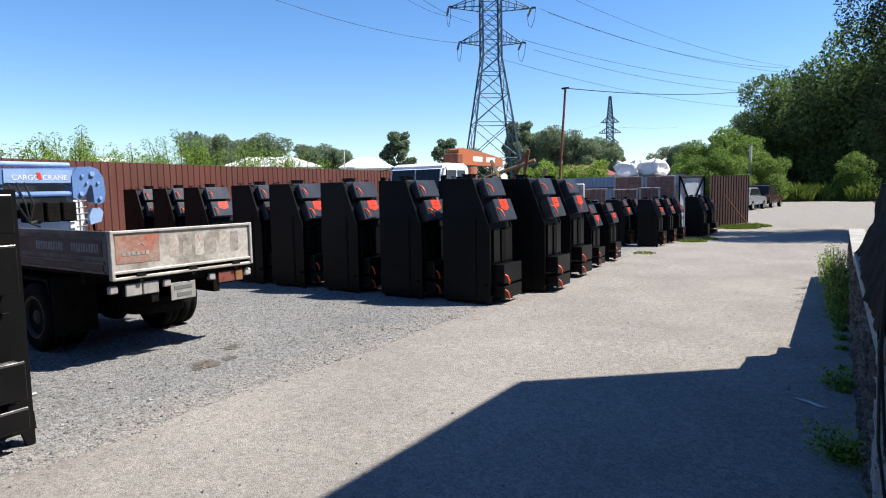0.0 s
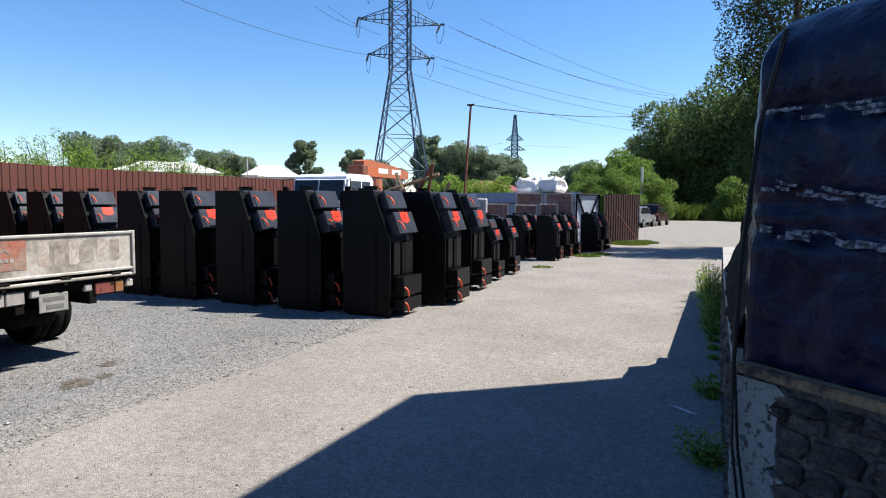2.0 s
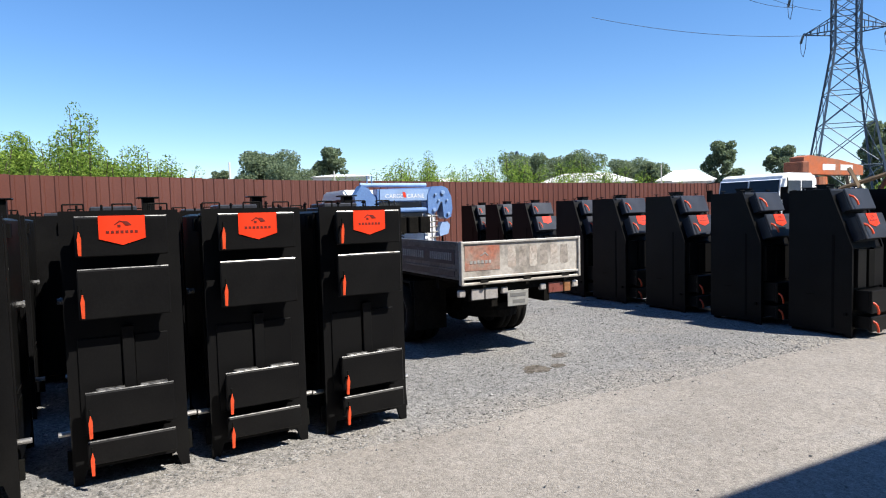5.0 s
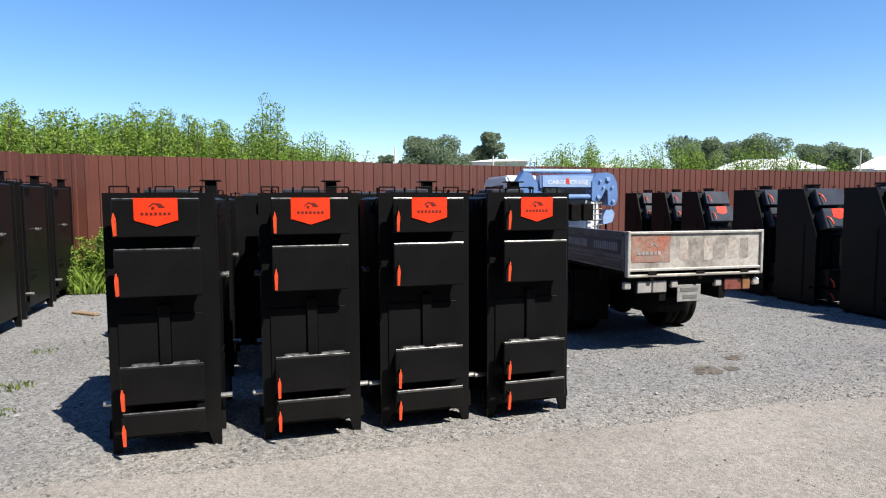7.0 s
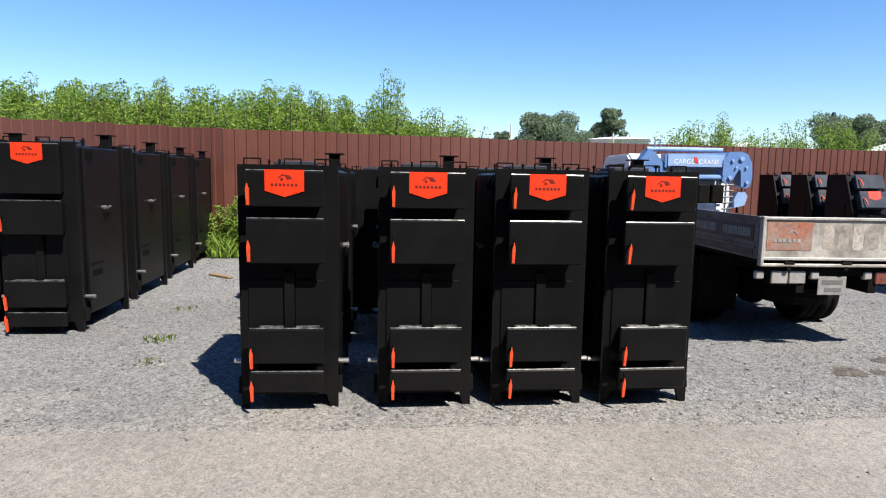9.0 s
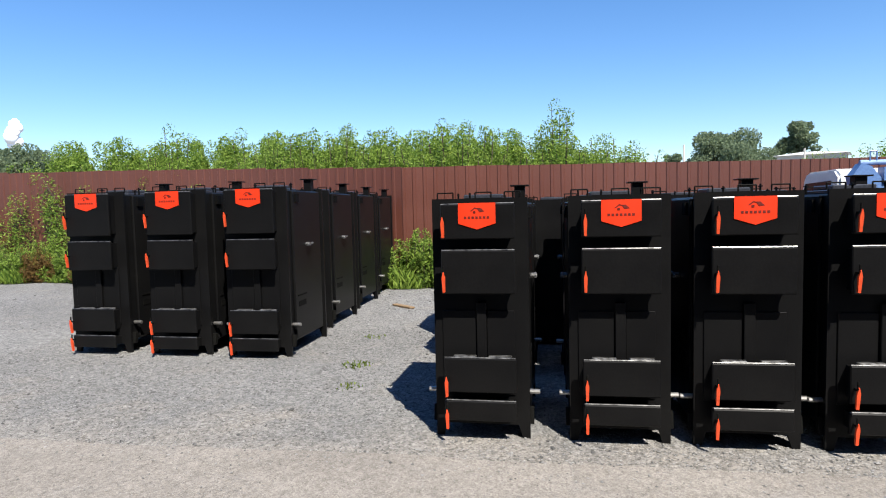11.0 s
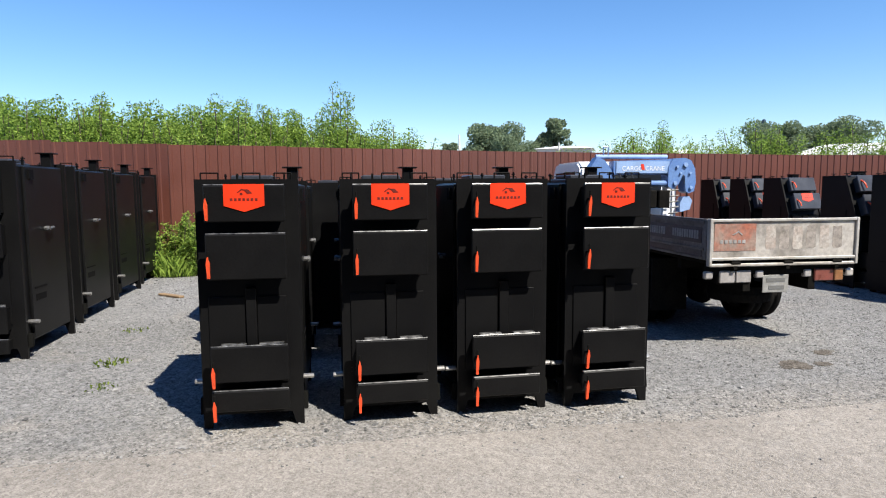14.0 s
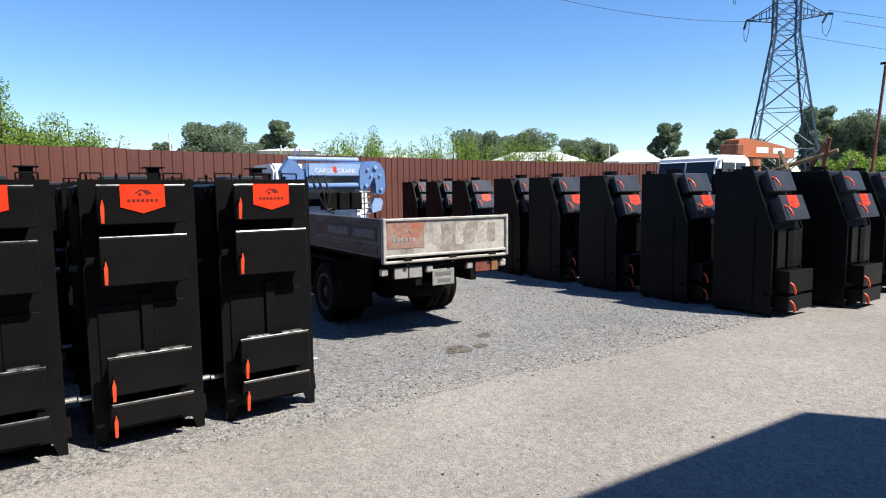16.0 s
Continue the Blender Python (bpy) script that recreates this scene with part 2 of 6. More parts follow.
# ---- boilers ----
def handle(parent, x, y, z, lean=0.0):
    bm = B()
    prism(bm, [(-0.012, -0.075), (0.012, -0.075), (0.016, 0.03), (0.003, 0.075), (-0.003, 0.075), (-0.016, 0.03)], "x", 0.0, 0.024)
    turned(bm, pose(x + 0.035, y, z, 0, 0, 0) @ pose(0, 0, 0, lean, 8, 0) @ Matrix.Diagonal((0.8, 0.75, 1, 1)))
    h = part("handle", bm, GRIP, parent, "orange handle grip")
    bm = B()
    rod(bm, (x - 0.01, y, z + 0.05), (x + 0.05, y, z + 0.05), 0.009)
    rod(bm, (x + 0.045, y, z + 0.03), (x + 0.045, y, z + 0.11), 0.007)
    part("latch", bm, BLACK_DULL, parent)
    return h


def badge(parent, m, w=0.27, h=0.19):
    bm = B()
    prism(bm, [(-w / 2, 0), (-w / 2, -h * 0.78), (0, -h), (w / 2, -h * 0.78), (w / 2, 0)], "x", 0.0, 0.004)
    turned(bm, m)
    bd = part("badge", bm, RED, parent, "red shield badge")
    bm = B()
    s = w / 0.27
    prism(bm, [(-0.045 * s, -0.056 * s), (-0.012 * s, -0.030 * s), (0.004 * s, -0.042 * s), (-0.012 * s, -0.040 * s), (-0.04 * s, -0.060 * s)], "x", 0.004, 0.006)
    prism(bm, [(-0.002 * s, -0.036 * s), (0.030 * s, -0.036 * s), (0.056 * s, -0.062 * s), (0.022 * s, -0.066 * s)], "x", 0.004, 0.006)
    prism(bm, [(-0.026 * s, -0.058 * s), (-0.008 * s, -0.058 * s), (-0.008 * s, -0.074 * s), (-0.026 * s, -0.074 * s)], "x", 0.004, 0.006)
    turned(bm, m)
    part("house_mark", bm, MARK, bd)
    bm = B()
    for k in range(7):
        y = (-0.092 + k * 0.0275) * s
        box(bm, 0.004, 0.006, y, y + 0.017 * s, -0.113 * s, -0.096 * s)
    turned(bm, m)
    part("wordmark_bar", bm, MARK, bd)
    return bd


def door_leaf(name, parent, x, y0, y1, z0, z1, t=0.14, mat=None):
    """A box door: collar against the plate, and a pressed leaf with a lip."""
    bm = B()
    box(bm, x, x + t - 0.03, y0 + 0.03, y1 - 0.03, z0 + 0.02, z1 - 0.02)
    box(bm, x + t - 0.034, x + t, y0, y1, z0, z1, 0.007)
    d = part(name, bm, mat or BLACK, parent)
    bm = B()
    pipe(bm, [(x + t - 0.012, y0 + 0.005, z1 + 0.004), (x + t - 0.012, y1 - 0.005, z1 + 0.004)], 0.006, 6)
    part("top_lip", bm, STEEL_PAINT, d, "worn bright upper edge")
    return d


STEEL_PAINT = material("worn_black_edge", (0.0382, 0.0382, 0.0382), 0.3, 0.4, 0.3, 20, 90, 0.1, 0.003, (0.16, 0.16, 0.16))


SMALL_DOORS = (("hopper_door", 1.505, 1.755, 1.595), ("loading_door", 1.105, 1.42, 1.20), ("fire_door", 0.375, 0.63, 0.43), ("ash_door", 0.165, 0.312, 0.19))
LARGE_DOORS = (("hopper_door", 1.320, 1.772, 1.475), ("loading_door", 0.945, 1.255, 1.055), ("fire_door", 0.265, 0.510, 0.325), ("ash_door", 0.085, 0.212, 0.125))


def tall_boiler(m, label, doors=SMALL_DOORS):
    """Upright solid-fuel boiler, front towards +x; the front plate's face is at x = 0; doors are (name, foot, head, grip)."""
    r = root("tall_boiler", label, "boiler", "upright boilers in rows", "", m)
    bm = B()
    box(bm, -1.02, -0.02, -0.325, 0.325, 0.13, 1.77, 0.012)
    part("body", bm, BLACK, r)
    bm = B()
    outline = [(-0.355, 0.0), (-0.30, 0.0), (-0.27, 0.10), (0.27, 0.10), (0.30, 0.0), (0.355, 0.0), (0.355, 1.80), (-0.355, 1.80)]
    prism(bm, outline, "x", -0.03, 0.0)
    part("front_plate", bm, BLACK, r)
    bm = B()
    prism(bm, outline, "x", -1.05, -1.02)
    part("back_plate", bm, BLACK, r)
    for side in (-1, 1):
        bm = B()
        a, b = (0.325, 0.352) if side > 0 else (-0.352, -0.325)
        box(bm, -0.94, -0.16, a, b, 0.15, 1.76, 0.008)
        sp = part("side_panel", bm, BLACK, r)
        bm = B()
        e = 0.352 * side
        box(bm, -0.46, -0.22, min(e, e + 0.006 * side), max(e, e + 0.006 * side), 0.615, 0.63)
        box(bm, -0.44, -0.24, min(e, e + 0.004 * side), max(e, e + 0.004 * side), 0.50, 0.56)
        part("vent_slot", bm, BLACK_DULL, sp)
        bm = B()
        rod(bm, (-0.5, e, 1.17), (-0.5, e + 0.05 * side, 1.17), 0.022)
        rod(bm, (-0.62, e + 0.03 * side, 1.175), (-0.45, e + 0.04 * side, 1.165), 0.012)
        part("side_latch", bm, STEEL_PAINT, sp)
        bm = B()
        box(bm, -0.30, -0.22, min(e, e + 0.02 * side), max(e, e + 0.02 * side), 1.64, 1.73)
        part("lifting_lug", bm, BLACK_DULL, sp)
        bm = B()
        rod(bm, (-0.10, e * 0.95, 0.33), (-0.10, e + 0.075 * side, 0.33), 0.019)
        part("pipe_stub", bm, STEEL, r, "bare steel pipe end")
        bm = B()
        prism(bm, [(-0.09, 0.22), (-0.05, 0.22), (-0.03, 0.10), (-0.07, 0.10)], "y", min(e * 0.9, e + 0.03 * side), max(e * 0.9, e + 0.03 * side))
        part("foot_bracket", bm, BLACK_DULL, r)
    for name, z0, z1, grip in doors:
        half = 0.27 if z0 > 0.8 else 0.265
        leaf = door_leaf(name, r, 0.0, -half, half, z0, z1)
        handle(leaf, 0.14, 0.025 - half, grip)
        if name == "hopper_door":
            badge(leaf, pose(0.141, 0.0, z1 + 0.01))
        if name == "fire_door":
            for y0 in (-0.2, 0.06):
                bm = B()
                box(bm, 0.06, 0.11, y0, y0 + 0.17, z1 - 0.012, z1 + 0.012, 0.004)
                part("hinge_strip", bm, STEEL_PAINT, leaf)
    bm = B()
    box(bm, 0.0, 0.012, -0.29, -0.035, 0.33, 0.965, 0.003)
    box(bm, 0.0, 0.012, 0.045, 0.25, 0.33, 0.965, 0.003)
    part("front_cover", bm, BLACK, r)
    bm = B()
    box(bm, 0.0, 0.035, -0.03, 0.042, 0.33, 1.03, 0.004)
    part("cover_strip", bm, BLACK, r)
    # top gear
    bm = B()
    box(bm, -0.74, -0.34, -0.20, 0.16, 1.77, 1.80, 0.006)
    box(bm, -0.70, -0.38, -0.17, 0.13, 1.80, 1.835, 0.008)
    part("top_hatch", bm, BLACK_SHEEN, r)
    bm = B()
    box(bm, -0.935, -0.845, 0.205, 0.295, 1.765, 1.905, 0.004)
    box(bm, -0.96, -0.82, 0.17, 0.33, 1.905, 1.917, 0.003)
    part("flue", bm, BLACK, r)
    for y in (-0.27, 0.02, 0.24):
        bm = B()
        pipe(bm, [(-0.10, y - 0.06, 1.80), (-0.10, y - 0.06, 1.845), (-0.10, y + 0.06, 1.845), (-0.10, y + 0.06, 1.80)], 0.006, 6)
        part("lifting_loop", bm, BLACK_DULL, r)
    for x, y, h in ((-0.24, -0.1, 0.075), (-0.45, 0.22, 0.09), (-0.62, -0.25, 0.08), (-0.3, 0.28, 0.06)):
        bm = B()
        rod(bm, (x, y, 1.77), (x, y, 1.77 + h), 0.008)
        rod(bm, (x - 0.04, y, 1.77 + h * 0.8), (x + 0.04, y, 1.77 + h * 0.8), 0.005)
        part("top_bolt", bm, BLACK_DULL, r)
    return r


# black lid paint, lifted towards blue to carry the sky's reflection
BLACK_SHEEN = material("sky_sheen_black_lid", (0.0225, 0.0248, 0.0315), 0.32, 0, 0.25, 4, 80, 0.05, 0.003, spec=0.38)

TALL = "tall black steel boiler with red badge and orange handles"
first = tall_boiler(pose(-4.52, -1.14, 0, 0, 0, -0.5), TALL)
ROW_FRONT = [(-4.52, -0.14, 0.6), (-4.515, 0.722, 0.8), (-4.515, 1.58, 1.8)]
for x, y, a in ROW_FRONT:
    copy_thing(first, pose(x, y, 0, 0, 0, a))
for k, (x, turn, ys) in enumerate(((-6.35, 0, (-1.16, -0.15, 0.71, 1.56)), (-8.75, 180, (-1.52, -0.62, 0.30, 1.15)))):
    for j, y in enumerate(ys):
        back = copy_thing(first, pose(x + 0.05 * j, y, 0, 0, 0, turn + 0.7 * j - 0.6))
        tagged(back, "tall black steel boiler in a back row, without flue")
        for o in [c for c in back.children if c.name.startswith("flue")]:
            bpy.data.objects.remove(o)
LARGE = "larger tall black steel boiler with red badge, standing by the fence"
large = None
for j, y in enumerate((-6.25, -5.13, -4.08)):
    for k, x in enumerate((-6.89, -8.65, -10.38, -12.13)):
        place = pose(x + 0.03 * j, y - 0.13 * k, 0, 0, 0, -0.8 + 0.4 * j)
        if large is None:
            large = tall_boiler(place @ Matrix.Scale(1.125, 4), LARGE, LARGE_DOORS)
        else:
            copy_thing(large, place)


def sloped_boiler(m, label):
    """Boiler with a sloping upper front, front towards +x; the lower front's face is at x = 0."""
    r = root("sloped_boiler", label, "boiler", "sloped-front boilers in rows", "", m)
    side = [(-0.80, 0.10), (-0.03, 0.10), (-0.02, 1.15), (-0.30, 1.88), (-0.80, 1.88)]
    for y in (-0.38, 0.35):
        bm = B()
        pts = [(-0.82, 0.045), (-0.09, 0.045), (-0.08, 0.0), (0.0, 0.0), (0.0, 1.16), (-0.29, 1.91), (-0.82, 1.91)]
        prism(bm, pts, "y", y, y + 0.03)
        sp = part("side_plate", bm, BLACK, r)
        bm = B()
        o = y - 0.004 if y < 0 else y + 0.03
        box(bm, -0.25, -0.218, o, o + 0.004, 0.10, 1.32)
        box(bm, -0.58, -0.46, o, o + 0.004, 0.52, 0.535)
        rod(bm, (-0.07, o, 0.30), (-0.07, o + (0.03 if y > 0 else -0.03), 0.30), 0.022)
        part("seam", bm, BLACK_DULL, sp)
    bm = B()
    prism(bm, side, "y", -0.35, 0.35)
    part("body", bm, BLACK, r)
    # doors on the slope: local frame with x out of the slope, z up along it
    ang = math.degrees(math.atan2(0.28, 0.73))
    M = pose(-0.02, 0, 1.15, 0, -ang, 0)
    def slope_door(name, z0, z1, t, tagbadge, wide):
        bm = B()
        box(bm, 0.0, t - 0.03, -wide + 0.04, wide - 0.04, z0 + 0.02, z1 - 0.02)
        box(bm, t - 0.035, t, -wide, wide, z0, z1, 0.008)
        turned(bm, M)
        d = part(name, bm, BLACK_SHEEN, r)
        bm = B()
        pipe(bm, [(t - 0.01, -wide + 0.055, z0 + 0.20), (t + 0.035, -wide + 0.06, z0 + 0.16), (t + 0.05, -wide + 0.075, z0 + 0.10), (t + 0.045, -wide + 0.085, z0 + 0.045)], 0.014, 8)
        turned(bm, M)
        part("handle", bm, GRIP, d, "curved orange handle")
        if tagbadge:
            badge(d, M @ pose(t + 0.001, 0.0, z1 - 0.005), 0.25, 0.185)
        return d
    slope_door("upper_door", 0.47, 0.76, 0.15, False, 0.29)
    slope_door("loading_door", 0.06, 0.40, 0.19, True, 0.30)
    for name, z0, z1 in (("fire_door", 0.33, 0.62), ("ash_door", 0.10, 0.29)):
        bm = B()
        box(bm, -0.02, 0.17, -0.27, 0.27, z0 + 0.02, z1 - 0.01)
        box(bm, 0.165, 0.20, -0.31, 0.30, z0, z1, 0.008)
        d = part(name, bm, BLACK, r)
        bm = B()
        zc = z0 + 0.10
        pipe(bm, [(0.19, -0.27, zc + 0.04), (0.235, -0.265, zc + 0.01), (0.25, -0.25, zc - 0.05), (0.245, -0.24, zc - 0.10)], 0.014, 8)
        part("handle", bm, GRIP, d, "curved orange handle")
    bm = B()
    box(bm, -0.02, 0.03, -0.30, -0.10, 0.64, 1.14, 0.004)
    box(bm, -0.02, 0.03, 0.08, 0.30, 0.64, 1.14, 0.004)
    part("front_cover", bm, BLACK, r)
    bm = B()
    box(bm, -0.02, 0.05, -0.08, 0.06, 0.64, 1.12, 0.004)
    part("cover_strip", bm, BLACK_DULL, r)
    bm = B()
    box(bm, -0.74, -0.36, -0.22, 0.22, 1.88, 1.915, 0.006)
    part("top_hatch", bm, BLACK_SHEEN, r)
    bm = B()
    prism(bm, [(-0.08, 0.0), (0.08, 0.0), (0.07, 0.08), (0.1, 0.1), (0.1, 0.11), (-0.1, 0.11), (-0.1, 0.1), (-0.07, 0.08)], "y", -0.08, 0.08)
    turned(bm, pose(-0.66, 0.2, 1.88))
    part("flue", bm, BLACK, r)
    for x, y in ((-0.35, -0.3), (-0.42, 0.05), (-0.7, -0.25), (-0.33, 0.3)):
        bm = B()
        rod(bm, (x, y, 1.88), (x, y, 1.95), 0.009)
        rod(bm, (x, y - 0.05, 1.945), (x, y + 0.05, 1.945), 0.007)
        part("top_bolt", bm, BLACK_DULL, r)
    for y in (-0.30, 0.25):
        bm = B()
        box(bm, -0.82, -0.74, y, y + 0.05, 0.0, 0.13)
        part("rear_foot", bm, BLACK_DULL, r)
    return r


SLOPED = "black steel boiler with sloping front, red badge and orange handles"
slope = sloped_boiler(pose(-4.10, 8.42, 0, 0, 0, 0), SLOPED)
for k, x in enumerate((-5.32, -6.64, -7.95, -9.05)):
    copy_thing(slope, pose(x, 8.40 + 0.02 * k, 0, 0, 0, 0.8 * (-1) ** k))
for x, y in ((-11.4, 9.05), (-12.65, 9.1), (-13.85, 9.1)):
    copy_thing(slope, pose(x, y, 0, 0, 0, -1))
for x, y, a in ((-3.80, 9.76, 1.5), (-5.05, 9.8, 0), (-4.02, 11.55, 0.5), (-5.3, 11.6, 0)):
    copy_thing(slope, pose(x, y, 0, 0, 0, a))
for x, y in ((-4.2, 13.2), (-4.22, 14.5), (-5.15, 14.5), (-4.05, 18.55), (-5.0, 18.55), (-5.85, 18.5), (-6.7, 18.5), (-4.95, 13.25), (-3.98, 19.6), (-4.95, 19.65), (-3.9, 20.5), (-3.5, 22.5), (-4.4, 22.5), (-3.4, 23.5)):
    o = copy_thing(slope, pose(x, y, 0, 0, 0, 0) @ Matrix.Scale(0.715, 4))
    tagged(o, "low black boiler with sloping front and red badge")


# ---- fence ----
def sheet_panel(name, width, height, rib=0.23, depth=0.022):
    bm = B()
    n = round(width / rib)
    step = width / n
    pts = []
    for k in range(n):
        x = k * step
        pts += [(x, 0), (x + step * 0.62, 0), (x + step * 0.70, depth), (x + step * 0.92, depth)]
    pts.append((width, 0))
    for z0, z1 in ((0.03, height),):
        lo = [bm.verts.new((x, d, z0)) for x, d in pts]
        hi = [bm.verts.new((x, d, z1)) for x, d in pts]
        lo2 = [bm.verts.new((x, d + 0.004, z0)) for x, d in pts]
        hi2 = [bm.verts.new((x, d + 0.004, z1)) for x, d in pts]
        for i in range(len(pts) - 1):
            bm.faces.new((lo[i], lo[i + 1], hi[i + 1], hi[i]))
            bm.faces.new((lo2[i + 1], lo2[i], hi2[i], hi2[i + 1]))
            bm.faces.new((hi[i], hi[i + 1], hi2[i + 1], hi2[i]))
    me = bpy.data.meshes.new(name)
    bm.to_mesh(me)
    bm.free()
    return me


def fence_run(name, pts, tops, mat, label):
    """Sheets along plan points; tops are the heights at those points, and each sheet is cut to its own."""
    r = root(name, label, "fence", "", "structure")
    cut = {}
    for (a, b), (ha, hb) in zip(zip(pts[:-1], pts[1:]), zip(tops[:-1], tops[1:])):
        a, b = Vector((*a, 0)), Vector((*b, 0))
        length = (b - a).length
        n = max(1, round(length / 1.15))
        ang = math.degrees(math.atan2(b.y - a.y, b.x - a.x))
        for i in range(n):
            h = round(ha + (hb - ha) * (i + 0.5) / n, 2)
            key = (h, round(length / n, 3))
            if key not in cut:
                cut[key] = sheet_panel("fence_sheet", length / n, h)
                cut[key].materials.append(mat)
            p = a + (b - a) * (i / n)
            share("fence_sheet", cut[key], r, pose(p.x, p.y, 0.004 * (i % 3), 0, 0, ang))
        for z in (0.5, min(ha, hb) - 0.5):
            bm = B()
            box(bm, 0, length, -0.075, -0.035, z, z + 0.04)
            rail = part("fence_rail", bm, FENCE_DARK, r)
            rail.matrix_basis = pose(a.x, a.y, 0, 0, 0, ang)
    return r


FENCE_LINE = [(-16.5, 24.0), (-16.4, 13.0), (-15.5, 4.4), (-13.9, -4.0), (-14.9, -10.0), (-15.4, -17.0), (-15.8, -34.0)]
fence_run("yard_fence", FENCE_LINE, (2.65, 2.65, 2.65, 2.67, 2.88, 3.02, 3.3), FENCE, "tall dark brown corrugated steel sheet fence")


# ---- more materials ----
SILVER = material("dirty_alloy", (0.40, 0.37, 0.335), 0.5, 0.2, 0.2, 2.2, 25, 0.1, 0.004, (0.19, 0.17, 0.148), (0.42, 0.60))
WHITE = material("white_paint", (0.663, 0.671, 0.68), 0.3, 0, 0.05, 2, 30, 0.02)
BLUE = material("blue_crane_paint", (0.0829, 0.16, 0.357), 0.35, 0, 0.12, 4, 40, 0.04, 0.003, (0.115, 0.204, 0.395))
BLUE_PALE = material("pale_blue_paint", (0.204, 0.299, 0.478), 0.35, 0, 0.1, 4, 40, 0.04)
RUBBER = material("tyre_rubber", (0.0055, 0.0055, 0.0055), 0.85, 0, 0.3, 6, 40, 0.3, 0.006, (0.011, 0.010, 0.009), spec=0.06)
CHASSIS = material("sooty_steel", (0.005, 0.0048, 0.0045), 0.8, 0, 0.4, 5, 40, 0.3, 0.006, (0.010, 0.009, 0.0075), spec=0.05)
LAMP_GREY = material("dusty_lamp_lens", (0.23, 0.217, 0.21), 0.35, 0, 0.15, 8, 40, 0.05)
LAMP_RED = material("red_lamp_lens", (0.128, 0.0382, 0.0287), 0.3, 0, 0.2, 12, 60, 0.05)
LAMP_AMBER = material("amber_lamp_lens", (0.166, 0.0765, 0.0319), 0.3, 0, 0.2, 12, 60, 0.05)
PLATE = material("plate_white", (0.191, 0.188, 0.178), 0.5, 0, 0.15, 12, 60, 0.05)
FADED_RED = material("faded_red_print", (0.268, 0.0829, 0.0478), 0.6, 0, 0.25, 5, 30, 0.05, 0.003, (0.223, 0.178, 0.147))
PRINT_DARK = material("dark_banner", (0.0224, 0.0191, 0.0287), 0.5, 0, 0.3, 4, 40, 0.1, 0.004, (0.0638, 0.0574, 0.0638))
RIM_GREY = material("dusty_rim", (0.0166, 0.0153, 0.014), 0.7, 0.0, 0.2, 8, 40, 0.1)
CHASSIS_GREY = material("grey_print", (0.102, 0.102, 0.0986), 0.6)
# blotchy alloy, darker than the tailgate's: the side's shade is in the colour
SIDE_ALLOY = material("shaded_side_alloy", (0.15, 0.14, 0.135), 0.55, 0.2, 0.25, 4, 30, 0.1, 0.004, (0.075, 0.068, 0.064))
SILVER_RIM = material("bright_alloy_rim", (0.421, 0.408, 0.383), 0.45, 0.2, 0.12, 5, 30, 0.1, 0.004, (0.287, 0.268, 0.242))
PRINT_PALE = material("pale_lettering", (0.191, 0.184, 0.178), 0.6, 0, 0.2, 9, 40, 0.05)
ORANGE = material("rusty_orange_paint", (0.395, 0.0952, 0.0287), 0.6, 0, 0.2, 3, 25, 0.2, 0.006, (0.268, 0.109, 0.0574))
RUST = material("rusty_pipe", (0.122, 0.0415, 0.0224), 0.8, 0.2, 0.3, 5, 40, 0.4, 0.006)
TIMBER = material("weathered_timber", (0.23, 0.153, 0.0829), 0.8, 0, 0.2, 4, 40, 0.3, 0.006, (0.153, 0.102, 0.0574))
DARK_TIMBER = material("damp_timber", (0.26, 0.165, 0.09), 0.8, 0, 0.35, 9, 40, 0.6, 0.01, (0.06, 0.04, 0.026), (0.48, 0.6))
PYLON = material("galvanised_steel", (0.035, 0.06, 0.09), 0.6, 0.2, 0.15, 1, 10, 0.05)
WIRE = material("wire", (0.05, 0.07, 0.10), 0.7, 0.0, 0.1, spec=0.1)
BLUE_FENCE = material("blue_grey_sheet", (0.16, 0.21, 0.299), 0.45, 0, 0.08, 1, 30, 0.03)
GATE_PALE = material("pale_sheet", (0.319, 0.351, 0.402), 0.45, 0, 0.1, 1, 30, 0.03)
BRICK = material("red_brick_pack", (0.255, 0.128, 0.0952), 0.6, 0, 0.3, 9, 40, 0.3, 0.006, (0.191, 0.0892, 0.0701), random_amount=0.2)
FILM = material("cloudy_film", (0.421, 0.402, 0.389), 0.3, 0, 0.1, 5, 20, 0.3, 0.01, (0.287, 0.242, 0.223))
BAG = material("white_bulk_bag", (0.68, 0.671, 0.654), 0.85, 0, 0.06, 3, 15, 0.5, 0.02)
TARP = material("navy_tarp", (0.0058, 0.0074, 0.029), 0.32, 0, 0.35, 3, 9, 0.7, 0.03, (0.012, 0.0145, 0.046), spec=0.22)
FLAP = material("torn_tarp", (0.003, 0.0035, 0.008), 0.75, 0, 0.3, 5, 14, 0.5, 0.02, (0.010, 0.009, 0.009), spec=0.03)
TAPE = material("scuffed_tape", (0.22, 0.23, 0.27), 0.3, 0.1, 0.7, 45, 90, 0.9, 0.012, (0.012, 0.014, 0.035), (0.48, 0.56))
STONE = material("dark_rubble_stone", (0.165, 0.130, 0.098), 0.9, 0, 0.45, 14, 60, 1.0, 0.025, (0.065, 0.054, 0.046), random_amount=0.35)
PLASTER = material("peeling_whitewash", (0.31, 0.305, 0.29), 0.9, 0, 0.2, 26, 70, 0.8, 0.014, (0.10, 0.09, 0.08), (0.56, 0.63))
COPING = material("pale_coping", (0.319, 0.306, 0.287), 0.9, 0, 0.2, 5, 40, 0.4, 0.008, (0.21, 0.197, 0.178))
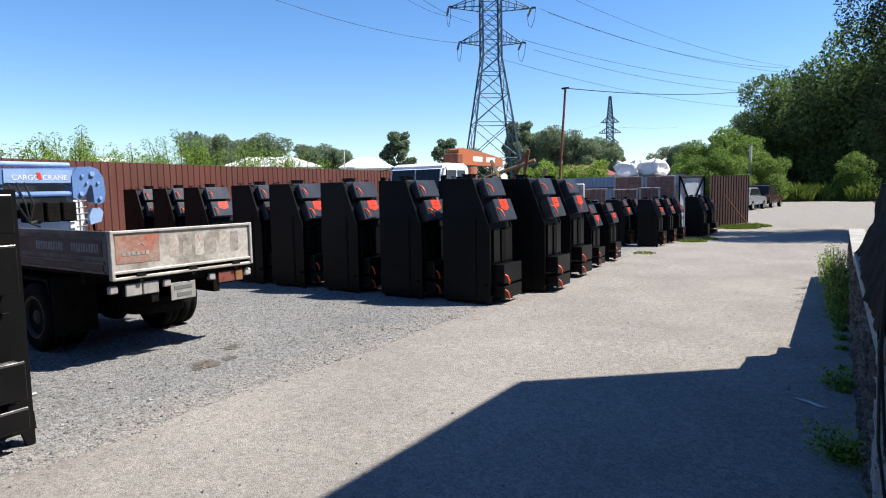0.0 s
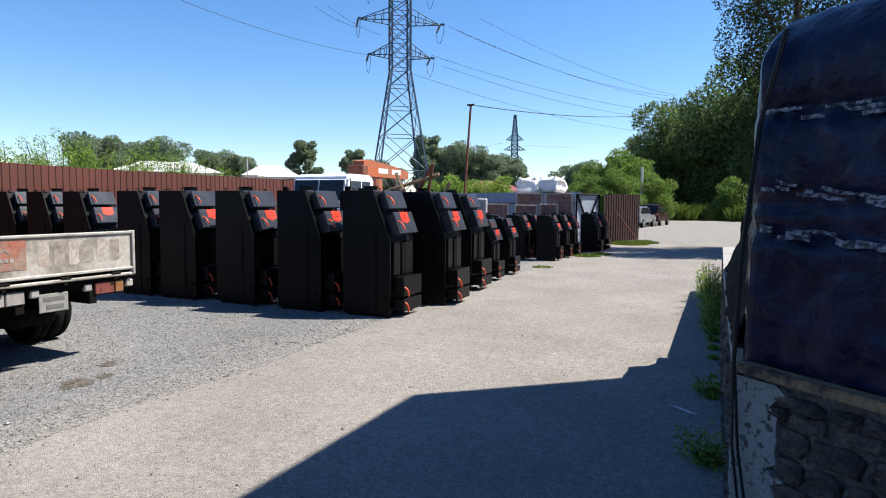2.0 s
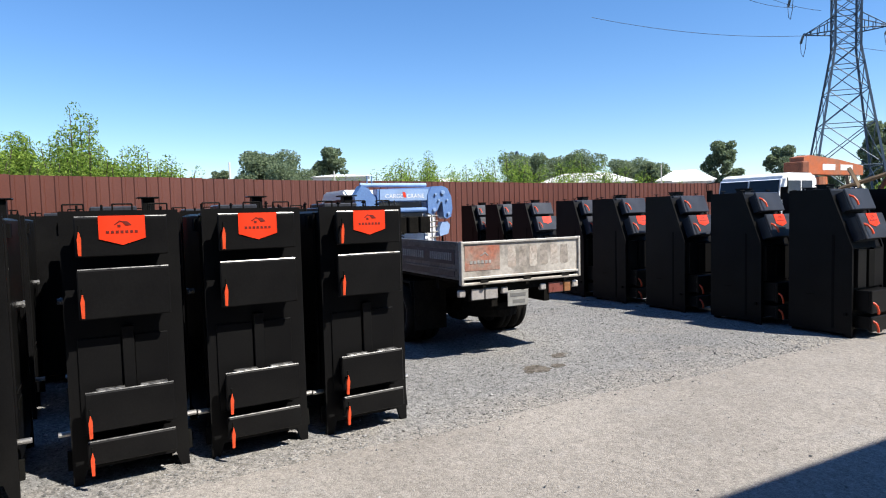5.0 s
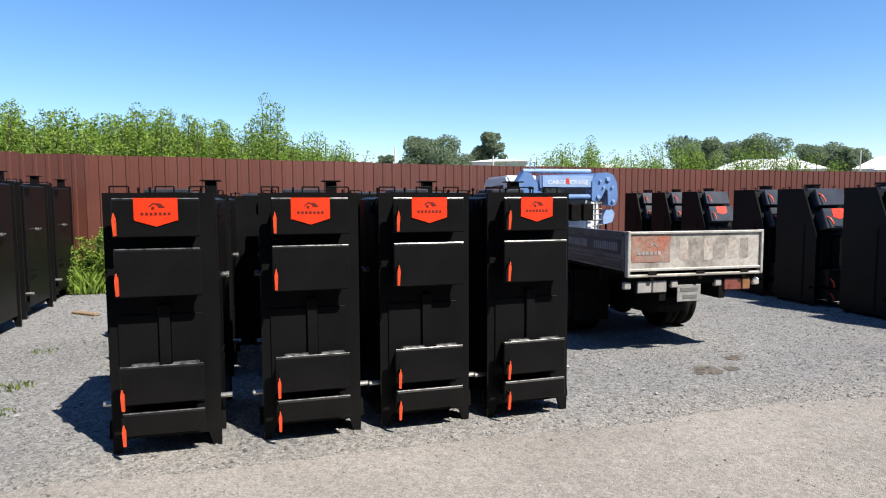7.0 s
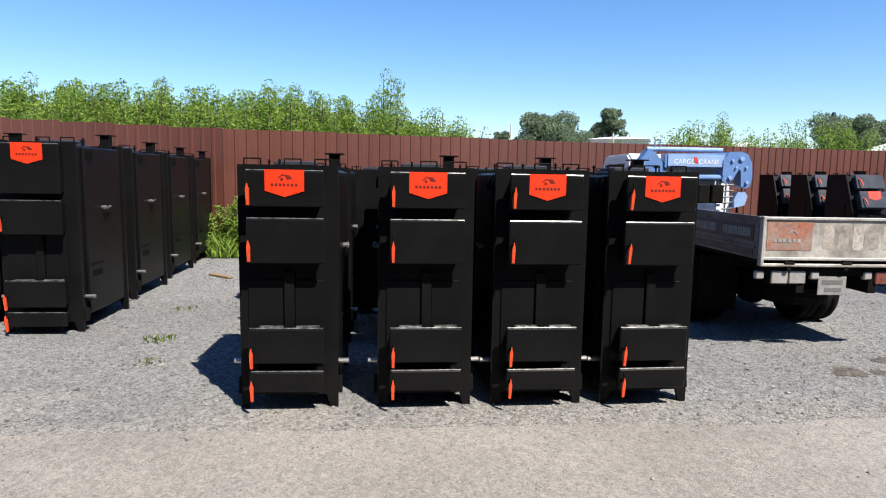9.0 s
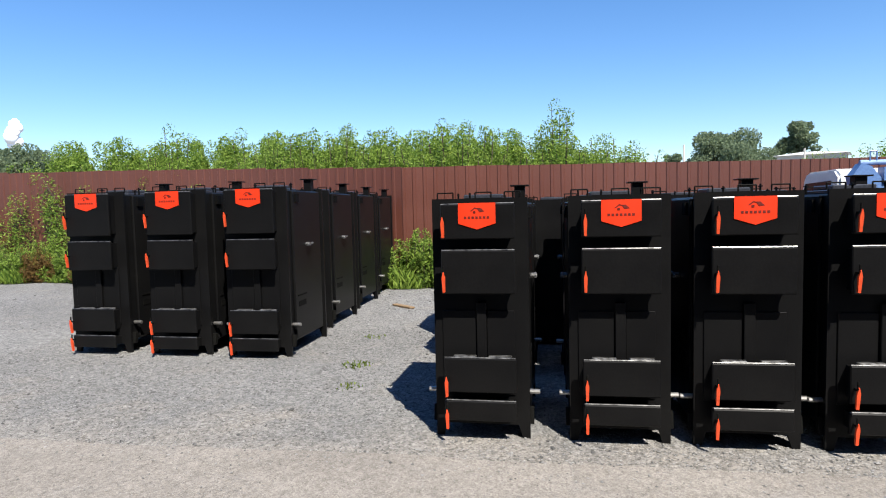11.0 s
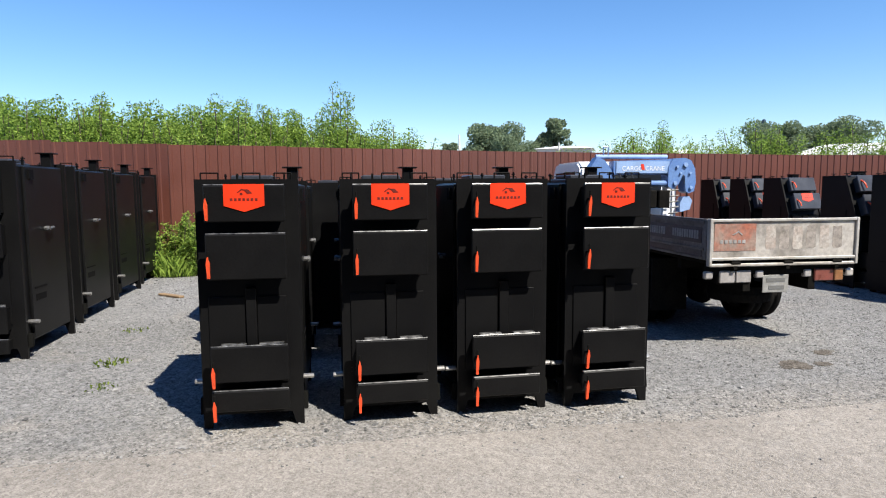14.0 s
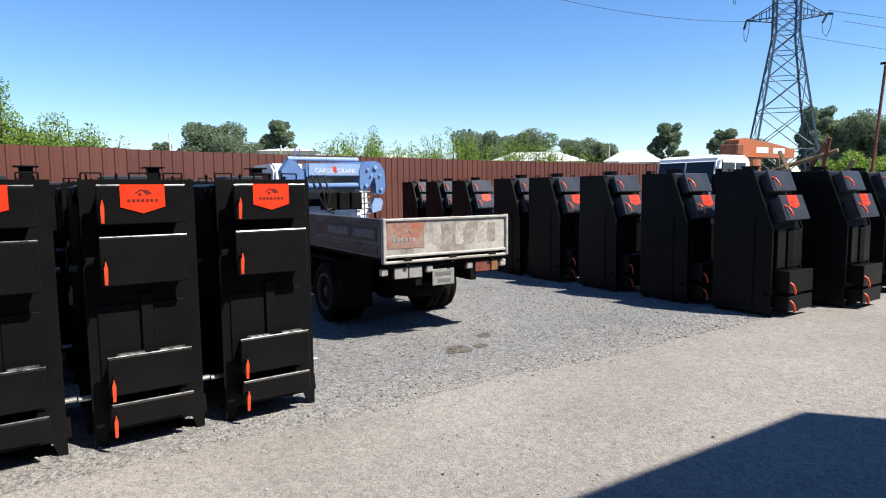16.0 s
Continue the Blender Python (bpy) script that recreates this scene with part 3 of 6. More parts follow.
MORTAR = material("old_mortar", (0.085, 0.075, 0.066), 0.95, 0, 0.4, 12, 50, 1.0, 0.02)
CABLE = material("black_cable", (0.00765, 0.00765, 0.00765), 0.5)
ROOF_PALE = material("pale_sheet_roof", (0.637, 0.637, 0.637), 0.5, 0, 0.05, 0.3, 3, 0.0)
WALL_FAR = material("far_plaster", (0.468, 0.442, 0.399), 0.9, 0, 0.08, 0.3, 3, 0.0)
ROOF_RED = material("far_red_roof", (0.21, 0.0574, 0.0574), 0.7, 0, 0.1, 0.3, 3, 0.0)
CAR_SILVER = material("silver_car_paint", (0.268, 0.281, 0.299), 0.25, 0.5, 0.05)
CAR_RED = material("dark_red_car_paint", (0.0319, 0.00893, 0.0102), 0.25, 0.2, 0.05)
CAR_BLACK = material("black_car_paint", (0.006, 0.006, 0.007), 0.25, 0.0, 0.05, spec=0.4)
CAR_BLUE = material("pale_blue_car_paint", (0.16, 0.242, 0.332), 0.3, 0.1, 0.05)
GLASS_DARK = material("dark_window", (0.012, 0.015, 0.02), 0.12, 0, 0.05, 2, 20, 0.0, 0.001, spec=0.3)
OIL = material("oil_stain", (0.045, 0.037, 0.028), 0.9, 0, 0.5, 16, 60, 0.9, 0.015, (0.12, 0.105, 0.088))
BUILDING = material("building_plaster", (0.149, 0.139, 0.128), 0.9, 0, 0.12, 2, 30, 0.3, 0.01)


# ---- flatbed truck with loader crane ----
def wheel(name, parent, x, y, r, w, rim_mat):
    """Tyre with tread grooves, dished rim and hub; the face is hollow on both sides."""
    bm = B()
    h = w / 2
    lathe(bm, [(r * 0.62, -h * 0.70), (r * 0.66, -h * 0.95), (r * 0.80, -h * 1.05), (r * 0.93, -h * 0.98), (r * 0.985, -h * 0.8), (r, -h * 0.5), (r, -h * 0.2), (r * 0.97, -h * 0.16), (r * 0.97, h * 0.16), (r, h * 0.2), (r, h * 0.5), (r * 0.985, h * 0.8), (r * 0.93, h * 0.98), (r * 0.80, h * 1.05), (r * 0.66, h * 0.95), (r * 0.62, h * 0.70)], (x, y, r), "y", 36)
    t = part(name, bm, RUBBER, parent, "", True)
    bm = B()
    lathe(bm, [(r * 0.12, -h * 0.9), (r * 0.20, -h * 0.72), (r * 0.22, -h * 0.3), (r * 0.44, -h * 0.1), (r * 0.50, -h * 0.5), (r * 0.56, -h * 0.95), (r * 0.635, -h * 1.0), (r * 0.635, h * 1.0), (r * 0.56, h * 0.95), (r * 0.50, h * 0.5), (r * 0.44, h * 0.1), (r * 0.22, h * 0.3), (r * 0.20, h * 0.72), (r * 0.12, h * 0.9)], (x, y, r), "y", 30)
    rim = part("rim", bm, rim_mat, t)
    for k in range(6):
        a = math.pi * k / 3
        bm = B()
        for s in (-1, 1):
            cx, cz = x + r * 0.32 * math.cos(a), r + r * 0.32 * math.sin(a)
            rod(bm, (cx, y + s * h * 0.1, cz), (cx, y + s * h * 0.34, cz), r * 0.035, r * 0.03, 6)
        part("wheel_nut", bm, CHASSIS, rim)
    return t


def words(name, text, size, m, mat, parent):
    """Raised lettering in the built-in font."""
    cu = bpy.data.curves.new(name, "FONT")
    cu.body, cu.size, cu.extrude = text, size, 0.001
    tmp = bpy.data.objects.new(name, cu)
    scene.collection.objects.link(tmp)
    me = bpy.data.meshes.new_from_object(tmp.evaluated_get(bpy.context.evaluated_depsgraph_get()))
    bpy.data.objects.remove(tmp)
    me.materials.clear()
    me.materials.append(mat)
    ob = new(name, me)
    ob.parent = parent
    ob.matrix_basis = m
    return ob


def flatbed_truck(m):
    r = root("flatbed_truck", "dusty silver flatbed truck with blue folded loader crane", "truck", "", "", m)
    W, x0, x1, zb, zt = 0.858, -1.35, 1.72, 0.96, 1.395
    bm = B()
    box(bm, x0 + 0.03, x1, -W + 0.03, W - 0.03, 0.92, 0.97)
    part("bed_floor", bm, CHASSIS, r)
    for sgn in (-1, 1):
        bm = B()
        a, b = (W - 0.03, W) if sgn > 0 else (-W, -W + 0.03)
        box(bm, x0 + 0.02, x1, a, b, zb, zt if sgn > 0 else zb + 0.06, 0.005)
        # shade on the boards comes from their darkened alloy colour
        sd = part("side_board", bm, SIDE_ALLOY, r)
        bm = B()
        o = W if sgn > 0 else -W - 0.012
        for z in ((zb + 0.005, zb + 0.10, zt - 0.05) if sgn > 0 else (zb + 0.005,)):
            box(bm, x0 + 0.06, x1 - 0.02, o, o + 0.012, z, z + 0.025)
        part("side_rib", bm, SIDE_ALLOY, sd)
        if sgn > 0:
            bm = B()
            box(bm, x0 + 0.10, x1 - 0.1, W, W + 0.006, zb + 0.175, zb + 0.345)
            bn = part("banner", bm, PRINT_DARK, sd, "dark printed banner strip")
            x = x0 + 0.16
            for n, ww in ((11, 0.052), (11, 0.058)):
                for k in range(n):
                    bm = B()
                    box(bm, x, x + ww * 0.7, W + 0.006, W + 0.009, zb + 0.215, zb + 0.305)
                    part("lettering_bar", bm, PRINT_PALE, bn)
                    x += ww
                x += 0.16
            bm = B()
            box(bm, x0 + 0.10, x1 - 0.1, W, W + 0.006, zb + 0.035, zb + 0.098)
            part("dark_strip", bm, PRINT_DARK, sd)
    bm = B()
    box(bm, x0 - 0.03, x0 + 0.0, -W + 0.02, W - 0.02, zb + 0.01, zt - 0.01, 0.004)
    tg = part("tailgate", bm, SILVER, r, "scuffed alloy tailgate with faded print")
    bm = B()
    for z in (zb, zt - 0.03):
        box(bm, x0 - 0.05, x0 - 0.0, -W, W, z, z + 0.03, 0.006)
    for y in (-W, W - 0.035):
        box(bm, x0 - 0.055, x0 + 0.01, y, y + 0.035, zb - 0.06, zt + 0.005, 0.006)
    part("tailgate_frame", bm, SILVER_RIM, tg)
    bm = B()
    box(bm, x0 - 0.034, x0 - 0.03, 0.33, W - 0.06, zb + 0.10, zt - 0.05)
    fr = part("faded_print", bm, FADED_RED, tg, "faded red printed square")
    for k in range(6):
        bm = B()
        box(bm, x0 - 0.038, x0 - 0.034, 0.70 - k * 0.05, 0.735 - k * 0.05, zb + 0.18, zb + 0.215)
        part("lettering_bar", bm, PRINT_PALE, fr)
    bm = B()
    prism(bm, [(0.48, zb + 0.27), (0.53, zb + 0.31), (0.60, zb + 0.27), (0.585, zb + 0.265), (0.53, zb + 0.295), (0.495, zb + 0.265)], "x", x0 - 0.038, x0 - 0.034)
    part("house_mark", bm, PRINT_PALE, fr)
    for k in range(6):
        bm = B()
        y = 0.16 - k * 0.155
        prism(bm, [(y - 0.06, zb + 0.13), (y - 0.035, zb + 0.105 + 0.01 * (k % 2)), (y + 0.04, zb + 0.11), (y + 0.058, zb + 0.135), (y + 0.052, zt - 0.085), (y + 0.01, zt - 0.07 - 0.012 * (k % 3)), (y - 0.052, zt - 0.08)], "x", x0 - 0.0312, x0 - 0.03)
        part("ghost_letter", bm, GHOST[k % 2], tg, "faded block letter trace")
    # hinges under the gate
    for y in (-0.62, -0.05, 0.55):
        bm = B()
        rod(bm, (x0 - 0.03, y - 0.05, zb - 0.03), (x0 - 0.03, y + 0.05, zb - 0.03), 0.022)
        box(bm, x0 - 0.04, x0 + 0.05, y - 0.02, y + 0.02, zb - 0.10, zb)
        part("hinge", bm, CHASSIS, r)
    bm = B()
    pipe(bm, [(x0 - 0.03, W - 0.02, zb - 0.05), (x0 - 0.03, -W + 0.02, zb - 0.05)], 0.018)
    part("rear_rail", bm, SILVER, r)
    # lamps and plate
    for y0, y1, mats in ((0.34, 0.70, (LAMP_GREY, LAMP_GREY)), (-0.74, -0.40, (LAMP_RED, LAMP_AMBER))):
        bm = B()
        box(bm, x0 + 0.02, x0 + 0.07, y0 - 0.015, y1 + 0.015, 0.70, 0.86, 0.008)
        tl = part("tail_lamp", bm, CHASSIS, r)
        ym = (y0 + y1) / 2 - (0.0 if y0 > 0 else 0.06)
        for a, b, mm in ((ym + 0.006, y1, mats[0]), (y0, ym - 0.006, mats[1])):
            bm = B()
            box(bm, x0 - 0.0, x0 + 0.03, a, b, 0.715, 0.845, 0.008)
            part("lens", bm, mm, tl)
    for y in (0.82, 0.24, -0.32, -0.82):
        bm = B()
        box(bm, x0 + 0.0, x0 + 0.06, y - 0.045, y + 0.045, 0.76, 0.84, 0.012)
        part("marker_bracket", bm, LAMP_GREY if y != -0.82 else SILVER, r)
    bm = B()
    box(bm, x0 + 0.01, x0 + 0.02, -0.10, 0.20, 0.60, 0.79, 0.004)
    lp = part("number_plate", bm, PLATE, r, "dusty number plate")
    bm = B()
    box(bm, x0 + 0.006, x0 + 0.01, -0.06, 0.16, 0.715, 0.755)
    part("plate_bar", bm, CHASSIS_GREY, lp)
    bm = B()
    box(bm, x0 + 0.006, x0 + 0.01, -0.05, 0.13, 0.635, 0.675)
    part("plate_bar", bm, CHASSIS_GREY, lp)
    bm = B()
    for y in (-0.42, 0.34):
        box(bm, x0 + 0.02, 3.6, y, y + 0.08, 0.62, 0.80)
    box(bm, x0 + 0.02, x0 + 0.14, -0.8, 0.8, 0.80, 0.92)
    for x in (-0.7, 0.5, 1.4):
        box(bm, x, x + 0.08, -0.78, 0.78, 0.80, 0.92)
    part("chassis_frame", bm, CHASSIS, r)
    bm = B()
    rod(bm, (0.22, -0.88, 0.37), (0.22, 0.88, 0.37), 0.06)
    lathe(bm, [(0.05, -0.16), (0.16, -0.08), (0.16, 0.08), (0.05, 0.16)], (0.22, 0, 0.37), "x", 16)
    part("rear_axle", bm, CHASSIS, r)
    for y in (-0.71, -0.50, 0.50, 0.71):
        wheel("wheel", r, 0.22, y * 1.15, 0.39, 0.21, RIM_GREY)
    for y in (-0.70, 0.70):
        wheel("wheel", r, 2.95, y, 0.375, 0.19, SILVER)
    for y in (-0.88, 0.48):
        bm = B()
        box(bm, -0.27, -0.25, y + (0.12 if y < 0 else -0.02), y + 0.44, 0.22 if y > 0 else 0.36, 0.86)
        part("mud_flap", bm, RUBBER, r)
        bm = B()
        prism(bm, [(-0.12, 0.66), (-0.05, 0.84), (0.75, 0.84), (0.83, 0.66), (0.80, 0.64), (0.73, 0.81), (-0.03, 0.81), (-0.09, 0.64)], "y", y, y + 0.4)
        part("mudguard", bm, CHASSIS, r)
    bm = B()
    lathe(bm, [(0.2, -0.08), (0.34, -0.09), (0.36, 0.0), (0.34, 0.09), (0.2, 0.08)], (-0.62, 0.0, 0.50), "z", 24)
    part("spare_wheel", bm, RUBBER, r)
    bm = B()
    rod(bm, (0.35, 0, 0.42), (2.4, 0, 0.62), 0.05)
    part("drive_shaft", bm, CHASSIS, r)
    # added dark boxes fill the see-through space where deep shade belongs
    for name, y in (("underbody_fill_left", 0.46), ("underbody_fill_right", -0.84)):
        bm = B()
        box(bm, 0.95, 2.0, y, y + 0.38, 0.36, 0.78, 0.04)
        part(name, bm, CHASSIS, r)
    # added full-width panel stops light passing under the bed
    bm = B()
    box(bm, 0.86, 0.90, -0.82, 0.82, 0.24, 0.88, 0.01)
    part("underbody_light_stop", bm, CHASSIS, r)
    bm = B()
    box(bm, 2.2, 3.5, -0.4, 0.4, 0.35, 0.9, 0.05)
    part("gearbox", bm, CHASSIS, r)
    # cab
    bm = B()
    prism(bm, [(2.55, 0.62), (4.15, 0.62), (4.17, 1.25), (3.93, 2.05), (3.80, 2.16), (2.70, 2.16), (2.55, 2.06)], "y", -0.82, 0.82)
    bmesh.ops.bevel(bm, geom=bm.edges[:], offset=0.035, segments=2, affect="EDGES")
    cab = part("cab", bm, WHITE, r, "white cab")
    for sgn in (-1, 1):
        bm = B()
        o = 0.822 * sgn
        prism(bm, [(2.80, 1.38), (3.93, 1.38), (3.80, 1.98), (2.80, 2.0)], "y", min(o, o + 0.006 * sgn), max(o, o + 0.006 * sgn))
        part("side_window", bm, GLASS_DARK, cab)
    bm = B()
    prism(bm, [(4.150, 1.36), (4.16, 1.36), (3.955, 2.0), (3.945, 2.0)], "y", -0.72, 0.72)
    part("windscreen", bm, GLASS_DARK, cab)
    bm = B()
    box(bm, 2.542, 2.548, -0.6, 0.6, 1.45, 1.95)
    part("rear_window", bm, GLASS_DARK, cab)
    # crane behind the cab
    c = 2.12
    bm = B()
    box(bm, c - 0.2, c + 0.2, -0.75, 0.75, 0.80, 1.02, 0.02)
    part("crane_base", bm, BLUE, r)
    bm = B()
    rod(bm, (c, 0.60, 1.0), (c, 0.60, 1.75), 0.13, 0.11, 14)
    prism(bm, [(0.40, 1.70), (0.80, 1.70), (0.86, 2.02), (0.74, 2.20), (0.62, 2.16), (0.46, 1.95)], "x", c - 0.10, c + 0.10)
    part("crane_column", bm, BLUE, r)
    bm = B()
    prism(bm, [(-0.50, 1.93), (0.48, 1.93), (0.48, 2.14), (-0.50, 2.17)], "x", c - 0.13, c + 0.06)
    boom = part("main_boom", bm, BLUE, r)
    bm = B()
    box(bm, c - 0.145, c - 0.13, -0.44, 0.44, 1.95, 2.135)
    pn = part("boom_name_panel", bm, BLUE_PALE, boom)
    words("lettering", "CARGO", 0.10, pose(c - 0.148, 0.35, 1.99) @ pose(0, 0, 0, 90, 0, -90), WHITE, pn)
    words("lettering", "CRANE", 0.10, pose(c - 0.148, -0.035, 1.99) @ pose(0, 0, 0, 90, 0, -90), WHITE, pn)
    bm = B()
    prism(bm, [(-0.03, 2.0), (0.02, 2.0), (0.04, 2.09), (-0.01, 2.09)], "x", c - 0.151, c - 0.147)
    part("red_flash", bm, RED, pn)
    bm = B()
    rod(bm, (c - 0.03, 0.74, 2.21), (c - 0.03, -0.45, 2.21), 0.035, 0.035, 12)
    part("top_ram", bm, BLUE_PALE, boom)
    bm = B()
    rod(bm, (c - 0.1, 0.45, 1.78), (c - 0.1, -0.50, 1.79), 0.045, 0.045, 12)
    part("lower_ram", bm, BLUE, r)
    bm = B()
    prism(bm, [(-0.42, 1.74), (-0.50, 1.70), (-0.60, 1.78), (-0.67, 1.93), (-0.70, 1.90), (-0.72, 1.66), (-0.78, 1.63), (-0.86, 1.66), (-0.89, 1.80), (-0.87, 2.02), (-0.80, 2.15), (-0.70, 2.19), (-0.50, 2.18), (-0.42, 2.05)], "x", c - 0.16, c + 0.08)
    kn = part("knuckle", bm, BLUE, r)
    for y, z, rr in ((-0.53, 1.79, 0.03), (-0.70, 2.08, 0.035), (-0.80, 1.72, 0.025), (-0.78, 1.95, 0.018), (-0.56, 2.05, 0.02), (-0.62, 1.95, 0.016)):
        bm = B()
        rod(bm, (c - 0.19, y, z), (c - 0.15, y, z), rr, rr, 12)
        part("pin", bm, BLUE_PALE, kn)
    bm = B()
    rod(bm, (c - 0.04, -0.80, 1.66), (c - 0.04, -0.80, 1.54), 0.008)
    part("hoist_rope", bm, CABLE, r)
    bm = B()
    prism(bm, [(-0.66, 1.33), (-0.82, 1.37), (-0.86, 1.51), (-0.81, 1.58), (-0.70, 1.57), (-0.65, 1.46)], "x", c - 0.12, c + 0.02)
    hk = part("hook_block", bm, BLUE_PALE, r)
    bm = B()
    pipe(bm, [(c - 0.05, -0.74, 1.34), (c - 0.05, -0.74, 1.25), (c - 0.05, -0.79, 1.20), (c - 0.05, -0.84, 1.23)], 0.018)
    part("hook", bm, CHASSIS, hk)
    for a, b in ((0.02, 0.20), (-0.20, -0.02), (-0.42, -0.23)):
        bm = B()
        box(bm, c - 0.24, c + 0.05, a, b, 1.40, 1.68, 0.015)
        part("valve_box", bm, CHASSIS, r)
    for k in range(6):
        bm = B()
        z = 1.22 + k * 0.09
        pipe(bm, [(c - 0.16, -0.44, z), (c - 0.16, -0.60, z + 0.015)], 0.012, 6)
        part("hose_rung", bm, CABLE, r)
    for y in (-0.45, -0.60):
        bm = B()
        box(bm, c - 0.02, c + 0.04, y - 0.03, y + 0.03, 1.0, 1.85)
        part("white_upright", bm, WHITE, r)
    for k in range(3):
        bm = B()
        pipe(bm, [(c - 0.2, 0.42 - 0.1 * k, 1.95), (c - 0.3, 0.36 - 0.1 * k, 1.65), (c - 0.28, 0.22, 1.40), (c - 0.2, 0.06, 1.34 + 0.05 * k)], 0.013, 6)
        part("hose", bm, CABLE, r)
    bm = B()
    pipe(bm, [(c - 0.05, 0.62, 2.18), (c - 0.05, 0.62, 2.36), (c - 0.05, 0.54, 2.36), (c - 0.05, 0.54, 2.2)], 0.01, 6)
    part("guard_loop", bm, BLUE, r)
    return r


GHOST = [material("ghost_letter_red", (0.27, 0.215, 0.18), 0.55, 0.1, 0.3, 5, 30, 0.05, 0.003, (0.38, 0.35, 0.315)), material("ghost_letter_grey", (0.30, 0.265, 0.235), 0.55, 0.2, 0.3, 5, 30, 0.05, 0.003, (0.20, 0.175, 0.15))]
flatbed_truck(pose(-7.175, 4.19, 0, 0, 0, 178.1))


# ---- white crane lorry behind the sloped boilers ----
def crane_lorry(m):
    """Heads towards local +x."""
    r = root("crane_lorry", "old white-cabbed lorry carrying a rusty orange crane", "truck", "", "", m)
    bm = B()
    prism(bm, [(-0.9, 0.9), (0.85, 0.9), (0.88, 1.7), (0.72, 2.48), (0.5, 2.60), (-0.75, 2.60), (-0.9, 2.45)], "y", -1.0, 1.0)
    bmesh.ops.bevel(bm, geom=bm.edges[:], offset=0.07, segments=2, affect="EDGES")
    cab = part("cab", bm, WHITE, r, "white cab with peeling rust on the roof")
    for a, b in ((-0.9, -0.03), (0.03, 0.9)):
        bm = B()
        prism(bm, [(0.875, 1.78), (0.885, 1.78), (0.765, 2.40), (0.755, 2.40)], "y", a, b)
        part("windscreen_pane", bm, GLASS_DARK, cab)
    for sgn in (-1, 1):
        for a, b in ((-0.62, -0.12), (-0.06, 0.55)):
            bm = B()
            o = 1.002 * sgn
            prism(bm, [(a, 1.8), (b + (0.12 if b > 0.3 else 0), 1.8), (b, 2.38), (a, 2.38)], "y", min(o, o + 0.008 * sgn), max(o, o + 0.008 * sgn))
            part("side_window", bm, GLASS_SKY, cab)
        bm = B()
        pipe(bm, [(0.6, 1.02 * sgn, 2.45), (0.95, 1.25 * sgn, 2.4), (0.95, 1.25 * sgn, 2.15)], 0.015, 6)
        mi = part("mirror_arm", bm, CHASSIS, r)
        bm = B()
        box(bm, 0.92, 0.98, 1.15 * sgn - 0.1, 1.15 * sgn + 0.1, 1.85, 2.2, 0.02)
        part("mirror", bm, CHASSIS, mi)
    bm = B()
    box(bm, -0.5, 0.1, -0.95, -0.6, 2.59, 2.615, 0.01)
    part("roof_rust", bm, RUST, cab)
    bm = B()
    box(bm, -6.5, 0.8, -0.5, 0.5, 0.6, 0.95)
    part("chassis_frame", bm, CHASSIS, r)
    bm = B()
    box(bm, -6.4, -1.2, -1.1, 1.1, 0.95, 1.15, 0.02)
    part("deck", bm, CHASSIS, r)
    for x in (0.0, -3.9, -5.2):
        for y in (-0.9, 0.9):
            wheel("wheel", r, x, y, 0.5, 0.3, CHASSIS)
    bm = B()
    rod(bm, (-2.6, 0, 1.15), (-2.6, 0, 2.55), 0.35, 0.3, 16)
    part("slewing_post", bm, ORANGE, r)
    bm = B()
    prism(bm, [(-1.55, 2.62), (-4.9, 2.62), (-4.9, 2.92), (-3.4, 3.10), (-1.9, 3.20), (-1.55, 3.14)], "y", -0.22, 0.22)
    boom = part("boom", bm, ORANGE, r, "rusty orange box boom")
    for x in (-2.9, -3.9):
        for y in (-0.225, 0.22):
            bm = B()
            box(bm, x - 0.35, x + 0.35, y, y + 0.006, 2.76, 2.94)
            part("lettering_bar", bm, ROOF_PALE, boom)
    bm = B()
    box(bm, -1.7, -1.35, -0.3, 0.3, 2.65, 3.0, 0.03)
    part("boom_head", bm, RUST, boom)
    bm = B()
    rod(bm, (-4.6, 0.1, 1.15), (-4.6, 0.1, 2.65), 0.09)
    part("boom_rest", bm, WHITE, r)
    return r


GLASS_SKY = material("sky_window", (0.03, 0.04, 0.055), 0.1, 0, 0.05, 2, 20, 0.0, 0.001, spec=0.35)
crane_lorry(pose(-11.0, 16.9, 0.0, 0, 0, -90))


# ---- loose timber ----
def beam(bm, a, b, w=0.09):
    rod(bm, a, b, w, w, 4)


rt = root("timber_trestle", "leaning weathered timbers in a crossed heap", "timber", "", "", pose(-7.95, 16.2, 0))
for a, b in (((-0.9, 0.0, 0.0), (0.6, 0.3, 2.75)), ((0.9, 0.1, 0.0), (-0.5, 0.2, 2.6)), ((-0.9, 0.3, 2.05), (0.9, 0.2, 2.55)), ((0.1, 0.5, 0.0), (0.75, 0.1, 2.85)), ((-0.2, 0.2, 0), (-0.65, 0.4, 2.4)), ((0.2, 0, 0.0), (1.3, 0.1, 2.3))):
    bm = B()
    beam(bm, a, b, 0.055)
    part("timber", bm, TIMBER if b[2] < 2.7 else RUST, rt)


